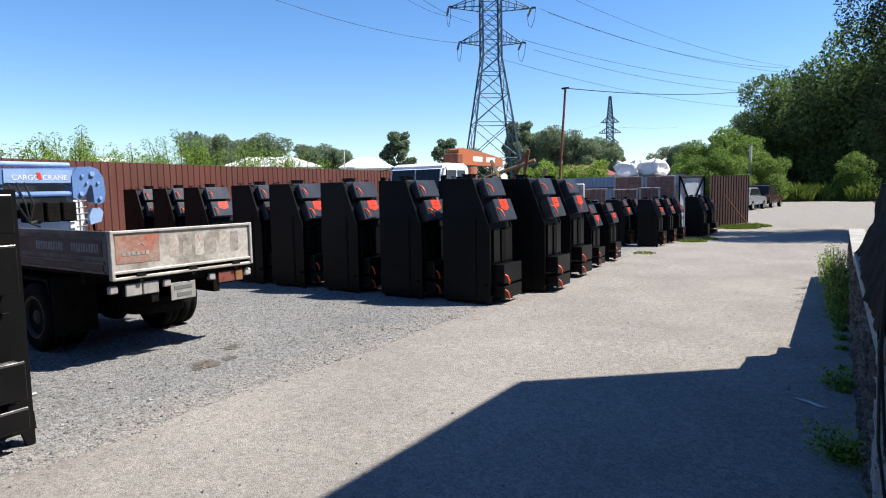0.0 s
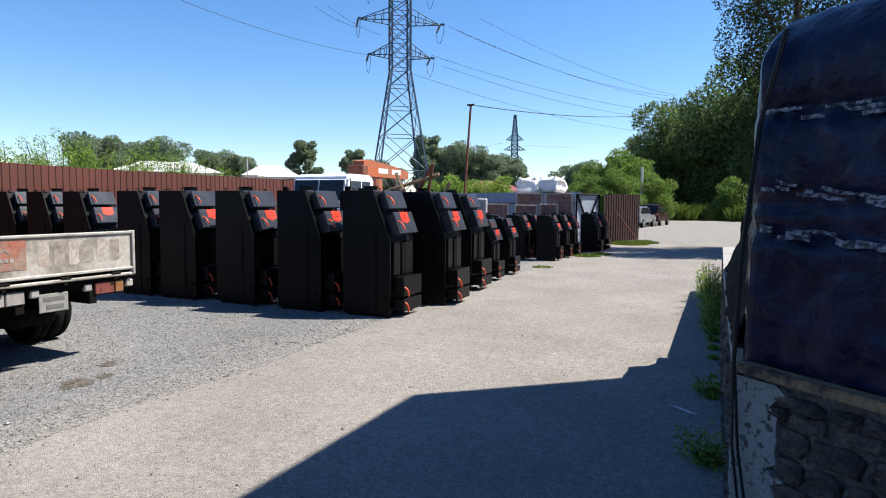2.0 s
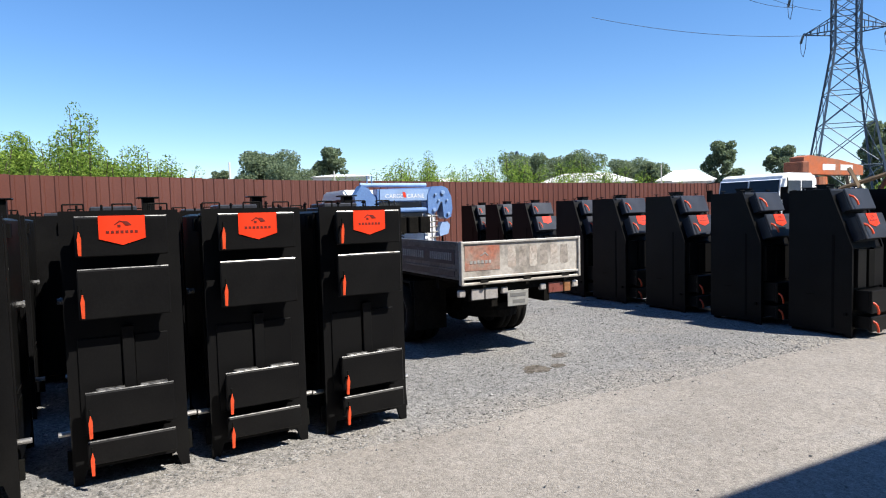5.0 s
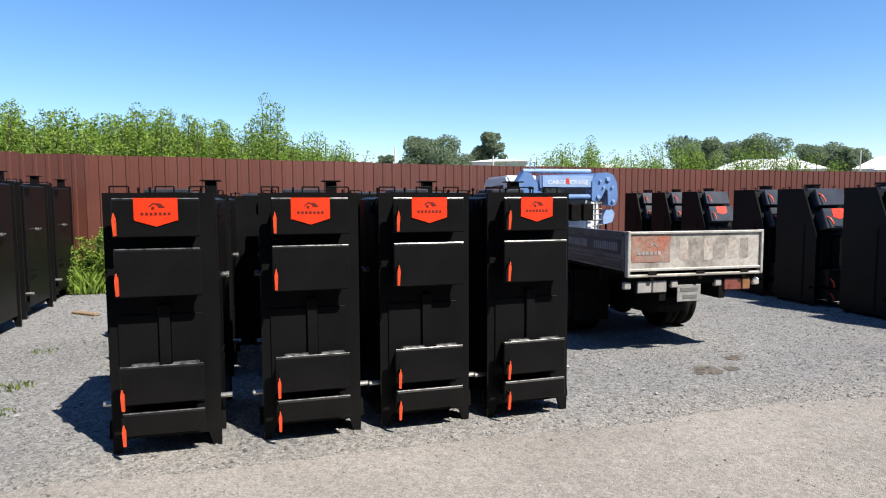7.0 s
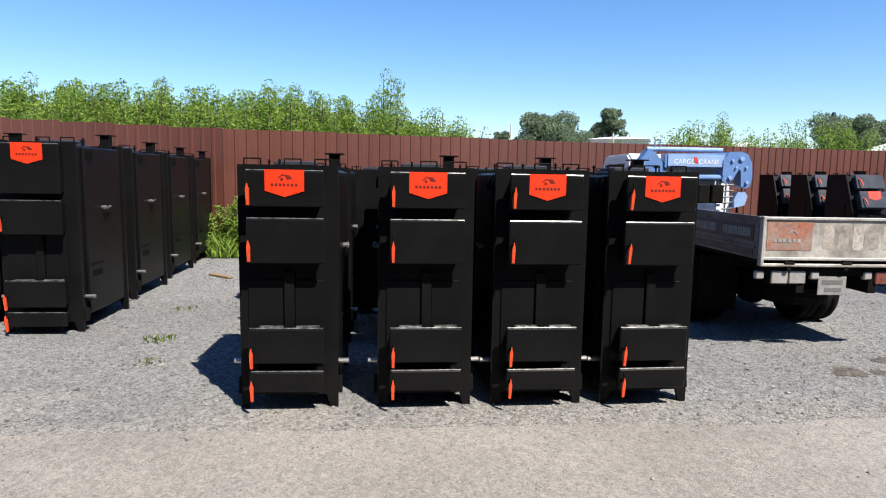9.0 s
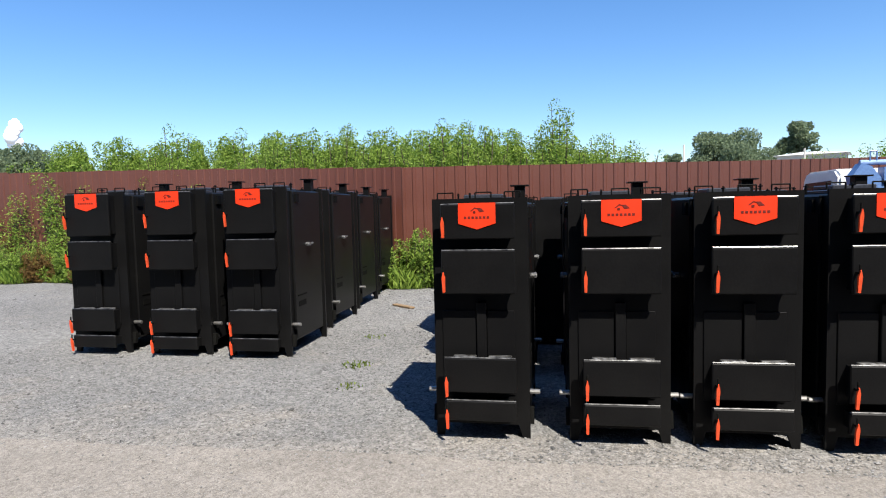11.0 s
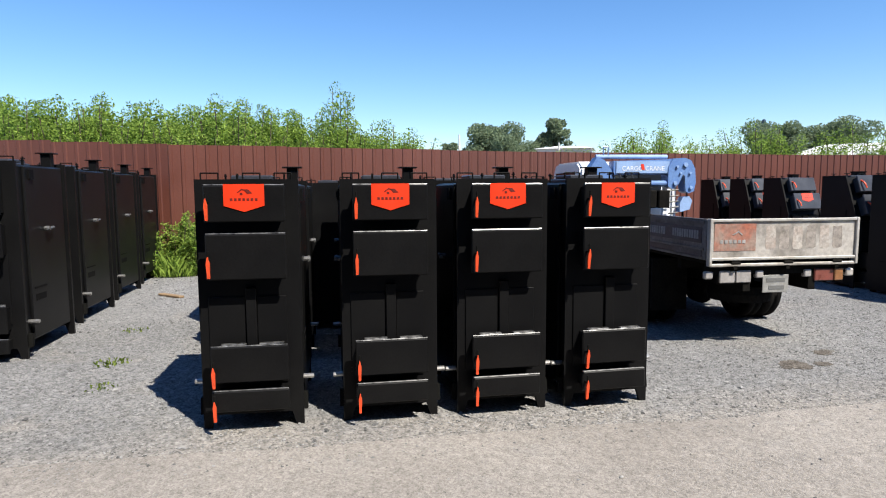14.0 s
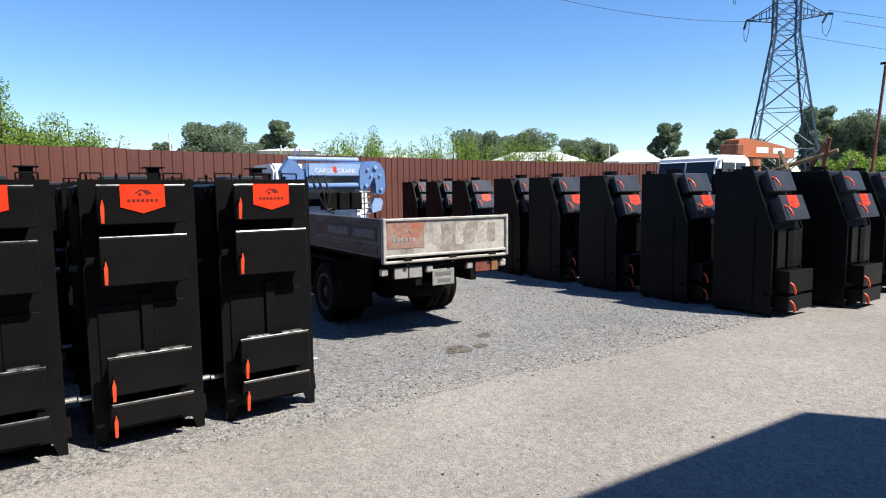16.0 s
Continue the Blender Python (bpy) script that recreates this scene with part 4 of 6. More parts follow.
# ---- pallets, crates and bags ----
def brick_pack(m, w, d, h, label):
    r = root("brick_pallet", label, "pallet", "wrapped brick pallets", "", m)
    bm = B()
    for k in range(3):
        y = -d / 2 + k * (d - 0.1) / 2
        box(bm, -w / 2, w / 2, y, y + 0.1, 0, 0.09)
    box(bm, -w / 2, w / 2, -d / 2, d / 2, 0.09, 0.12)
    part("pallet_base", bm, TIMBER, r)
    rows = max(4, round(h / 0.14))
    step = h / rows
    me = None
    for k in range(rows):
        cols = 6
        if me is None:
            bm = B()
            box(bm, 0.006, w / cols - 0.006, -d / 2, d / 2, 0.004, step - 0.004)
            me = bpy.data.meshes.new("brick")
            bm.to_mesh(me)
            bm.free()
            me.materials.append(BRICK)
        for c in range(cols):
            share("brick", me, r, pose(-w / 2 + c * w / cols, 0.008 * ((k + c) % 2), 0.12 + k * step))
    for x in (-w / 2, w / 2 - 0.05):
        bm = B()
        box(bm, x - 0.006, x + 0.056, -d / 2 - 0.012, d / 2 + 0.012, 0.14, 0.12 + h, 0.004)
        part("film_band", bm, FILM, r)
    bm = B()
    box(bm, -w / 2 - 0.01, w / 2 + 0.01, -d / 2 - 0.01, d / 2 + 0.01, 0.12 + h, 0.15 + h, 0.01)
    part("film_top", bm, FILM, r)
    return r


brick_pack(pose(-6.95, 21.0, 0, 0, 0, 18), 1.04, 0.9, 1.55, "red brick pallet wrapped in cloudy film")
brick_pack(pose(-5.9, 21.5, 0, 0, 0, 15), 0.80, 0.9, 1.52, "red brick pallet wrapped in cloudy film")
brick_pack(pose(-5.15, 21.7, 0, 0, 0, 15), 0.66, 0.9, 1.56, "red brick pallet wrapped in cloudy film")
brick_pack(pose(-6.55, 24.2, 0, 0, 0, 14), 1.05, 0.9, 1.98, "tall red brick pallet with film bands")
brick_pack(pose(-5.42, 24.4, 0, 0, 0, 14), 1.05, 0.9, 1.98, "tall red brick pallet with film bands")
bl = root("block_pack", "pale block pack in white film", "pallet", "", "", pose(-6.95, 19.4, 0, 0, 0, 18))
bm = B()
box(bm, -0.3, 0.3, -0.35, 0.35, 0.12, 1.88, 0.04)
part("film_wrap", bm, FILM, bl)
bm = B()
box(bm, -0.34, 0.34, -0.4, 0.4, 0.0, 0.12, 0.01)
part("pallet_base", bm, TIMBER, bl)


def bulk_bag(m, seed):
    rnd = random.Random(seed)
    r = root("bulk_bag", "full white woven bulk bag on a brick pallet", "bag", "bulk bags", "", m)
    bm = B()
    bmesh.ops.create_icosphere(bm, subdivisions=4, radius=0.5)
    for v in bm.verts:
        p = v.co.copy()
        k = noise.noise(p * 3 + Vector((seed, 0, 0))) * 0.16 + noise.noise(p * 8 + Vector((0, seed, 0))) * 0.06
        q = Vector((max(-0.46, min(0.46, p.x * 1.25)), max(-0.46, min(0.46, p.y * 1.25)), max(-0.30, p.z * 0.75)))
        v.co = q * (1 + k * 1.6) * 0.72 + Vector((0, 0, 0.22))
    part("sack", bm, BAG, r, "", True)
    for sx in (-1, 1):
        for sy in (-1, 1):
            bm = B()
            pipe(bm, [(0.22 * sx, 0.22 * sy, 0.4), (0.26 * sx, 0.25 * sy, 0.47 + rnd.random() * 0.05), (0.17 * sx, 0.22 * sy, 0.45), (0.1 * sx, 0.2 * sy, 0.42)], 0.03, 6)
            part("lifting_strap", bm, BAG, r)
    return r


bulk_bag(pose(-6.72, 24.4, 2.10, 0, 0, 20) @ Matrix.Diagonal((1.22, 1.1, 1.3, 1)), 3)
bulk_bag(pose(-5.72, 24.5, 2.13, 0, 0, 65) @ Matrix.Diagonal((1.2, 1.42, 1.3, 1)), 7)

# ---- far end of the yard: fence, gate, poles ----
fence_run("end_fence", [(-4.75, 25.6), (-11.0, 28.6), (-16.5, 29.5)][::-1], (2.2, 2.2, 2.2), BLUE_FENCE, "blue-grey corrugated sheet fence")
lf = root("gate_leaf", "open dark brown sheet gate leaf propped by a pole", "gate", "", "", pose(-4.02, 26.7, 0, 0, 0, math.degrees(math.atan2(3.5, 1.05))))
me = sheet_panel("gate_sheet", 3.65 / 3, 2.12, 0.24, 0.055)
me.materials.append(FENCE_DARK)
for k in range(3):
    share("gate_sheet", me, lf, pose(k * 3.65 / 3, 0, 0.02 * k))
bm = B()
for z in (0.3, 1.8):
    box(bm, 0, 3.65, 0.04, 0.09, z, z + 0.05)
part("gate_rail", bm, FENCE_DARK, lf)
bm = B()
rod(bm, (2.0, -0.75, 0.0), (1.2, -0.02, 1.35), 0.03)
part("prop_pole", bm, RUST, lf)
wk = root("wicket_gate", "pale sheet wicket gate with black braced frame", "gate", "", "", pose(-4.95, 25.35, 0, 0, 0, 55))
bm = B()
box(bm, 0, 1.35, 0.0, 0.02, 0.08, 2.10)
part("gate_sheet", bm, GATE_PALE, wk)
for a, b in (((0.04, 0.05), (0.04, 2.14)), ((1.31, 0.05), (1.31, 2.14)), ((0.04, 2.1), (1.31, 2.1)), ((0.04, 0.1), (1.31, 0.1)), ((0.1, 2.05), (0.68, 0.9)), ((1.25, 2.05), (0.68, 0.9))):
    bm = B()
    rod(bm, (a[0], -0.03, a[1]), (b[0], -0.03, b[1]), 0.04, 0.04, 4)
    part("frame_bar", bm, BLACK_DULL, wk)
pl = root("leaning_pole", "thin rusty steel pole carrying a cable", "pole", "", "", pose(-10.9, 27.7, 0))
bm = B()
rod(bm, (0, 0, 0), (0.36, 0.18, 6.4), 0.065, 0.05, 8)
part("shaft", bm, RUST, pl)
bm = B()
rod(bm, (0.2, 0.1, 6.35), (0.5, 0.25, 6.38), 0.05, 0.05, 6)
part("cross_bracket", bm, CHASSIS, pl)


def wire(name, a, b, sag, r, label):
    bm = B()
    a, b = Vector(a), Vector(b)
    pts = []
    for k in range(25):
        t = k / 24
        p = a.lerp(b, t)
        p.z -= sag * 4 * t * (1 - t)
        pts.append(p)
    pipe(bm, pts, r, 4)
    return tagged(part(name, bm, WIRE), label, "wire", "overhead wires")


wire("yard_cable", (-10.54, 27.88, 6.37), (-4.78, 54.65, 9.1), 0.35, 0.022, "thin dark cable strung from the leaning pole")


def pylon(name, m, label, height, base, waist, waist_z, arms, leg=0.11, brace=0.05, insul=True):
    """Lattice mast: four legs, diagonal bracing, pairs of arms (z, half length)."""
    r = root(name, label, "pylon", "lattice pylons", "", m)
    def half(z):
        if z < waist_z:
            return base + (waist - base) * z / waist_z
        return waist + (0.25 - waist) * max(0, z - arms[-1][0]) / max(0.1, height - arms[-1][0])
    zs = [0.0]
    while zs[-1] < height - 0.5:
        zs.append(min(height, zs[-1] + max(1.1, half(zs[-1]) * 1.5)))
    for sx in (-1, 1):
        for sy in (-1, 1):
            bm = B()
            knees = [z for z in (0.0, waist_z, arms[-1][0], height) if z <= height]
            rings = [[bm.verts.new((sx * half(z) + leg * cx, sy * half(z) + leg * cy, z)) for cx, cy in ((-1, -1), (1, -1), (1, 1), (-1, 1))] for z in knees]
            for A, C in zip(rings[:-1], rings[1:]):
                for k in range(4):
                    bm.faces.new((A[k], A[(k + 1) % 4], C[(k + 1) % 4], C[k]))
            part("leg", bm, PYLON, r)
    for n, (ux, uy) in enumerate(((1, 0), (-1, 0), (0, 1), (0, -1))):
        bm = B()
        for a, b in zip(zs[:-1], zs[1:]):
            ha, hb = half(a), half(b)
            def c(h, s):
                return (ux * h if ux else s * h, uy * h if uy else s * h)
            for s in (-1, 1):
                rod(bm, (*c(ha, s), a), (*c(hb, -s), b), brace, brace, 4)
            rod(bm, (*c(hb, -1), b), (*c(hb, 1), b), brace, brace, 4)
        part("lattice_face", bm, PYLON, r)
    for z, L in arms:
        for s in (-1, 1):
            bm = B()
            h = half(z)
            tip = Vector((s * L, 0, z + 0.1))
            for sy in (-1, 1):
                rod(bm, (s * h, sy * h, z), tip, leg * 0.7, leg * 0.6, 4)
                rod(bm, (s * h, sy * h, z + 1.5), tip, leg * 0.6, leg * 0.5, 4)
            for k in range(1, 4):
                t = k / 4
                p = [Vector((s * h, sy * h, z)).lerp(tip, t) for sy in (-1, 1)]
                q = [Vector((s * h, sy * h, z + 1.5)).lerp(tip, t) for sy in (-1, 1)]
                rod(bm, p[0], p[1], brace, brace, 4)
                for i in (0, 1):
                    rod(bm, p[i], q[i], brace, brace, 4)
            arm = part("cross_arm", bm, PYLON, r)
            if insul:
                for dy in (-1, 1):
                    bm = B()
                    for k in range(7):
                        a = tip + Vector((0, dy * (0.3 + 0.22 * k), -0.06 * k))
                        rod(bm, a, a + Vector((0, dy * 0.1, -0.02)), 0.13, 0.13, 8)
                    rod(bm, tip, tip + Vector((0, dy * 2.0, -0.5)), 0.03, 0.03, 4)
                    part("insulator", bm, PYLON, arm)
                bm = B()
                pts = [tip + Vector((0, -2.0, -0.5)), tip + Vector((0, -1.4, -1.6)), tip + Vector((0, 0, -2.2)), tip + Vector((0, 1.4, -1.6)), tip + Vector((0, 2.0, -0.5))]
                pipe(bm, pts, 0.03, 4)
                part("jumper", bm, WIRE, arm)
    return r


PYLON_TURN = 38
pylon("pylon", pose(-34.98, 67.2, 0, 0, 0, PYLON_TURN), "tall blue-grey lattice power pylon", 31, 3.6, 1.1, 17.3, [(19.0, 3.75), (23.0, 4.95), (27.0, 3.75)], 0.095, 0.045)
pylon("pylon", pose(-55.9, 181.3, 0, 0, 0, 20), "distant lattice power pylon", 28, 1.6, 0.9, 15, [(14.5, 2.6), (17.5, 3.2), (20.5, 2.6)], 0.16, 0.08, False)
pylon("pylon", pose(-240.7, 178.6, 0, 0, 0, 20), "very distant lattice power pylon", 30, 1.7, 0.9, 17, [(20, 3.6), (24, 3.6), (27, 3)], 0.2, 0.1, False)
for a, b, sag in (
    ((-43.52, 40.94, 19.35), (-37.3, 63.66, 18.75), 0.6),
    ((-37.77, 53.85, 21.47), (-37.93, 63.28, 21.7), 0.3),
    ((-36.71, 54.57, 21.63), (-36.46, 65.3, 21.26), 0.3),
    ((-31.24, 71.25, 18.51), (-5.97, 109.7, 15.45), 1.2),
    ((-32.05, 69.79, 19.55), (-6.88, 111.65, 16.89), 1.0),
    ((-29.29, 71.0, 22.52), (-6.58, 111.67, 19.6), 1.4),
    ((-30.2, 70.61, 23.03), (-6.94, 111.65, 18.96), 1.2),
    ((-27.59, 74.89, 24.71), (-6.37, 114.69, 20.22), 1.2),
    ((-34.64, 69.65, 17.54), (-12.35, 119.22, 14.85), 1.0),
    ((-53.63, 182.08, 19.11), (-52.05, 254.57, 24.41), 0.3),
    ((-58.49, 180.58, 19.83), (-107.97, 236.3, 22.4), 0.4),
):
    wire("power_line", a, b, sag, 0.024, "thin overhead power line conductor")


# ---- right-hand wall with tarped stack ----
def rubble_wall():
    r = root("wall_east", "low rubble stone wall with peeling whitewash", "wall", "", "structure")
    bm = B()
    prism(bm, [(0.47, 3.20), (1.75, 2.10), (2.6, 2.9), (1.4, 7.6), (0.47, 7.6)], "z", 0.0, 0.94)
    part("wall_core", bm, MORTAR, r)
    bm = B()
    prism(bm, [(0.47, 7.6), (0.8, 7.6), (0.83, 13.6), (0.53, 13.6)], "z", 0.0, 0.86)
    part("wall_core", bm, MORTAR, r)
    return r


wall = rubble_wall()
rnd = random.Random(5)


def stone_mesh(w, h, d, seed):
    bm = B()
    rr = random.Random(seed)
    n = 14
    ring = []
    for k in range(n):
        a = 2 * math.pi * k / n + rr.uniform(-0.15, 0.15)
        e = 1 / max(abs(math.cos(a)) ** 9 + abs(math.sin(a)) ** 9, 0.02) ** (1 / 9)
        ring.append((w / 2 * math.cos(a) * e * rr.uniform(0.78, 1.0), h / 2 * math.sin(a) * e * rr.uniform(0.74, 1.0)))
    lo = [bm.verts.new((x, 0.0, z)) for x, z in ring]
    mi = [bm.verts.new((x * 0.97, -d * 0.6, z * 0.97)) for x, z in ring]
    hi = [bm.verts.new((x * rr.uniform(0.60, 0.88), -d * rr.uniform(0.7, 1.25), z * rr.uniform(0.55, 0.86))) for x, z in ring]
    for A, C in ((lo, mi), (mi, hi)):
        for k in range(n):
            j = (k + 1) % n
            bm.faces.new((A[k], A[j], C[j], C[k]))
    bm.faces.new(hi)
    bmesh.ops.recalc_face_normals(bm, faces=bm.faces[:])
    me = bpy.data.meshes.new("stone")
    bm.to_mesh(me)
    bm.free()
    me.materials.append(STONE)
    return me


def stones_on(a, b, top, first=0.0):
    """Uneven courses of rubble between two plan points."""
    a, b = Vector((*a, 0)), Vector((*b, 0))
    length = (b - a).length
    ang = math.degrees(math.atan2(b.y - a.y, b.x - a.x))
    z = 0.0
    k = 0
    while z < top - 0.05:
        h = min(rnd.uniform(0.075, 0.14), top - z)
        x = first + rnd.uniform(-0.05, 0.02)
        while x < length:
            w = rnd.uniform(0.09, 0.25)
            p = a + (b - a) * ((x + w / 2) / length)
            me = stone_mesh(w - 0.004, h - 0.004, rnd.uniform(0.025, 0.06), k)
            share("stone", me, wall, pose(p.x, p.y, z + h / 2, 0, rnd.uniform(-3, 3), ang))
            x += w
            k += 1
        z += h


stones_on((0.47, 3.20), (1.75, 2.10), 0.90, 0.18)
stones_on((0.47, 7.6), (0.47, 3.5), 0.92)
stones_on((0.52, 13.6), (0.47, 7.6), 0.84)
# whitewashed corner pier with a broken edge
bm = B()
edge = [(0.20 + 0.07 * noise.noise((k * 0.9, 2.0, 0)) + 0.05 * noise.noise((k * 2.7, 5.0, 0)), 0.93 * k / 26) for k in range(27)]
prism(bm, [(-0.03, 0.0)] + edge + [(-0.03, 0.93)], "y", -0.045, 0.0)
turned(bm, pose(0.47, 3.20, 0, 0, 0, math.degrees(math.atan2(-1.10, 1.28))))
part("whitewash_coat", bm, PLASTER, wall)
bm = B()
edge = [(3.62 + 0.12 * noise.noise((k * 0.9, 9.0, 0)), 0.93 * k / 20) for k in range(21)]
prism(bm, [(3.17, 0.0)] + edge + [(3.17, 0.93)], "x", 0.425, 0.47)
part("whitewash_coat", bm, PLASTER, wall)
bm = B()
prism(bm, [(0.41, 3.17), (0.8, 2.845), (1.3, 2.41), (1.72, 2.04), (1.78, 2.10), (0.46, 3.24)], "z", 0.945, 0.99)
tagged(part("sill_board", bm, DARK_TIMBER), "weathered timber board laid along the wall top", "board")
bm = B()
prism(bm, [(0.41, 3.3), (0.60, 3.3), (0.60, 7.6), (0.41, 7.6)], "z", 0.945, 1.03)
tagged(part("coping_board", bm, PLASTER), "pale coping slab along the wall top", "board")

bm = B()
prism(bm, [(0.42, 7.6), (0.66, 7.6), (0.70, 13.5), (0.46, 13.5)], "z", 0.862, 0.90)
tagged(part("coping_board", bm, COPING), "pale sunlit coping slab along the wall top", "board")


def tarp_stack():
    """A tall stack under a wrinkled tarpaulin."""
    r = root("tarped_stack", "tall stack under a wrinkled navy tarpaulin tied with tape", "tarpaulin")
    foot = [(0.47, 3.24), (1.80, 2.12), (2.7, 2.9), (2.3, 6.9), (0.62, 6.7)]
    cx, cy = 1.5, 4.4
    path = []
    for (ax, ay), (bx, by) in zip(foot, foot[1:] + foot[:1]):
        n = max(8, int(math.hypot(bx - ax, by - ay) / 0.036))
        path += [(ax + (bx - ax) * k / n, ay + (by - ay) * k / n) for k in range(n)]
    levels = [0.99 + 0.0355 * k for k in range(47)]
    bm = B()
    rows = []
    for z in levels:
        t = (z - 0.99) / 1.62
        shrink = 1 - 0.035 * t - (0.10 * ((t - 0.86) / 0.14) ** 2 if t > 0.86 else 0)
        row = []
        for i, (x, y) in enumerate(path):
            wob = 0.026 * noise.noise((x * 2.2, y * 2.2, z * 0.8)) + 0.030 * (0.4 - abs(noise.noise((x * 5 + z * 1.5, y * 5, z * 1.2)))) + 0.013 * (0.4 - abs(noise.noise((x * 11 - z * 4, y * 11, z * 5)))) + 0.006 * noise.noise((x * 24, y * 24, z * 9))
            for band in (1.62, 1.75, 2.16):
                wob -= 0.02 * math.exp(-((z - band) / 0.05) ** 2)
            s = shrink + wob
            zz = z
            if t > 0.9:
                zz += 0.06 * noise.noise((x * 2, y * 2, 4)) - 0.06 * max(0, (x - 0.9)) * 0.8
            row.append(bm.verts.new((cx + (x - cx) * s, cy + (y - cy) * s, zz)))
        rows.append(row)
    n = len(path)
    for a, b in zip(rows[:-1], rows[1:]):
        for k in range(n):
            j = (k + 1) % n
            bm.faces.new((a[k], a[j], b[j], b[k]))
    apex = bm.verts.new((cx, cy, 2.80))
    for k in range(n):
        bm.faces.new((rows[-1][k], rows[-1][(k + 1) % n], apex))
    bmesh.ops.recalc_face_normals(bm, faces=bm.faces[:])
    part("tarp_cover", bm, TARP, r, "", True)
    # tape bands follow the cover's outer face
    for z0, slope, ln in ((2.165, -0.02, 56), (2.145, -0.015, 56), (2.125, -0.02, 56), (1.86, -0.16, 56), (1.835, -0.15, 56), (1.815, -0.13, 56), (1.64, -0.07, 56), (1.62, -0.06, 56), (1.60, -0.05, 56)):
        bm = B()
        prev = None
        for i in range(1, ln):
            x, y = path[i]
            z = z0 + slope * (i * 0.036) + 0.010 * noise.noise((i * 0.5, z0 * 9, 0)) + 0.006 * noise.noise((i * 1.7, z0 * 31, 0))
            t = (z - 0.99) / 1.55
            s = 1 - 0.03 * t + 0.016 + 0.014 * noise.noise((x * 6, y * 6, z * 2)) + 0.008 * noise.noise((x * 20, y * 20, z0))
            half = 0.008 + 0.007 * noise.noise((i * 0.9, z0 * 13, 1))
            if noise.noise((i * 0.35, z0 * 37, 3)) < -0.17:
                prev = None
                continue
            p = [bm.verts.new((cx + (x - cx) * s, cy + (y - cy) * s, z + dz)) for dz in (-half, half)]
            q = [bm.verts.new((cx + (x - cx) * (s - 0.01), cy + (y - cy) * (s - 0.01), z + dz)) for dz in (-half, half)]
            if prev:
                bm.faces.new((prev[0], p[0], p[1], prev[1]))
                bm.faces.new((prev[1], p[1], q[1], prev[3]))
                bm.faces.new((prev[0], prev[2], q[0], p[0]))
            prev = p + q
        part("tape_band", bm, TAPE, r, "scuffed shiny tape band")
    # loose flaps at the far side
    bm = B()
    rows = []
    for k in range(12):
        t = k / 11
        row = []
        for i in range(10):
            u = i / 9
            y = 5.7 + 1.65 * u
            out = 0.06 + 0.20 * t * t * (0.3 + 0.7 * u) + 0.05 * noise.noise((u * 5, t * 3, 2))
            row.append(bm.verts.new((0.66 - out, y, 1.72 - 0.56 * t - 0.14 * u * t + 0.03 * noise.noise((u * 7, t * 4, 9)))))
        rows.append(row)
    rows.append([bm.verts.new((0.55, 5.7 + 1.65 * i / 9, 1.035)) for i in range(10)])
    for a, b in zip(rows[:-1], rows[1:]):
        for i in range(9):
            bm.faces.new((a[i], a[i + 1], b[i + 1], b[i]))
    ob = part("tarp_flap", bm, FLAP, r, "loose dark tarp flap", True)
    so = ob.modifiers.new("thick", "SOLIDIFY")
    so.thickness = 0.004
    # skirt pulled out over the wall top
    bm = B()
    rows = []
    for k in range(16):
        t = k / 15
        row = []
        for i in range(26):
            u = i / 25
            fold = 0.022 * noise.noise((u * 9, t * 2.2, 6)) + 0.012 * noise.noise((u * 23, t * 3, 8))
            row.append(bm.verts.new((0.60 - 0.195 * t ** 0.9 + fold * (0.3 + t), 3.28 + 2.75 * u, 1.62 - (0.60 - 0.06 * u) * t + 0.02 * noise.noise((u * 6, t, 1)) * t)))
        rows.append(row)
    for a, b in zip(rows[:-1], rows[1:]):
        for i in range(25):
            bm.faces.new((a[i], a[i + 1], b[i + 1], b[i]))
    ob = part("tarp_skirt", bm, FLAP, r, "dark tarp edge pulled over the wall", True)
    so = ob.modifiers.new("thick", "SOLIDIFY")
    so.thickness = 0.004
    return r


tarp_stack()
for dx in (0.0, 0.03):
    bm = B()
    pipe(bm, [(0.56 + dx * 0.3, 3.06, 2.5), (0.475 + dx * 0.3, 3.11, 2.1), (0.425 + dx * 0.2, 3.12, 1.5), (0.41 + dx * 0.2, 3.11, 1.0), (0.42 + dx * 0.8, 3.09, 0.6), (0.46 + dx, 3.06, 0.3), (0.55 + dx * 2, 2.99, 0.02)], 0.007, 7)
    tagged(part("hanging_cable", bm, CABLE), "thin black cable hanging down the wall corner", "cable", "hanging cables")

for k in range(2):
    bm = B()
    lathe(bm, [(0.026, 0.0), (0.034, 0.0), (0.034, 0.42), (0.026, 0.42)], (0, 0, 0.036), "y", 16)
    ob = tagged(part("pipe_offcut", bm, WALL_FAR, None, "", True), "short pale plastic pipe lying on the wall top", "pipe", "pipe offcuts")
    ob.matrix_basis = pose(0.500 + 0.075 * k, 5.681 - 0.05 * k, 1.03, 0, 0, -4 + 5 * k)

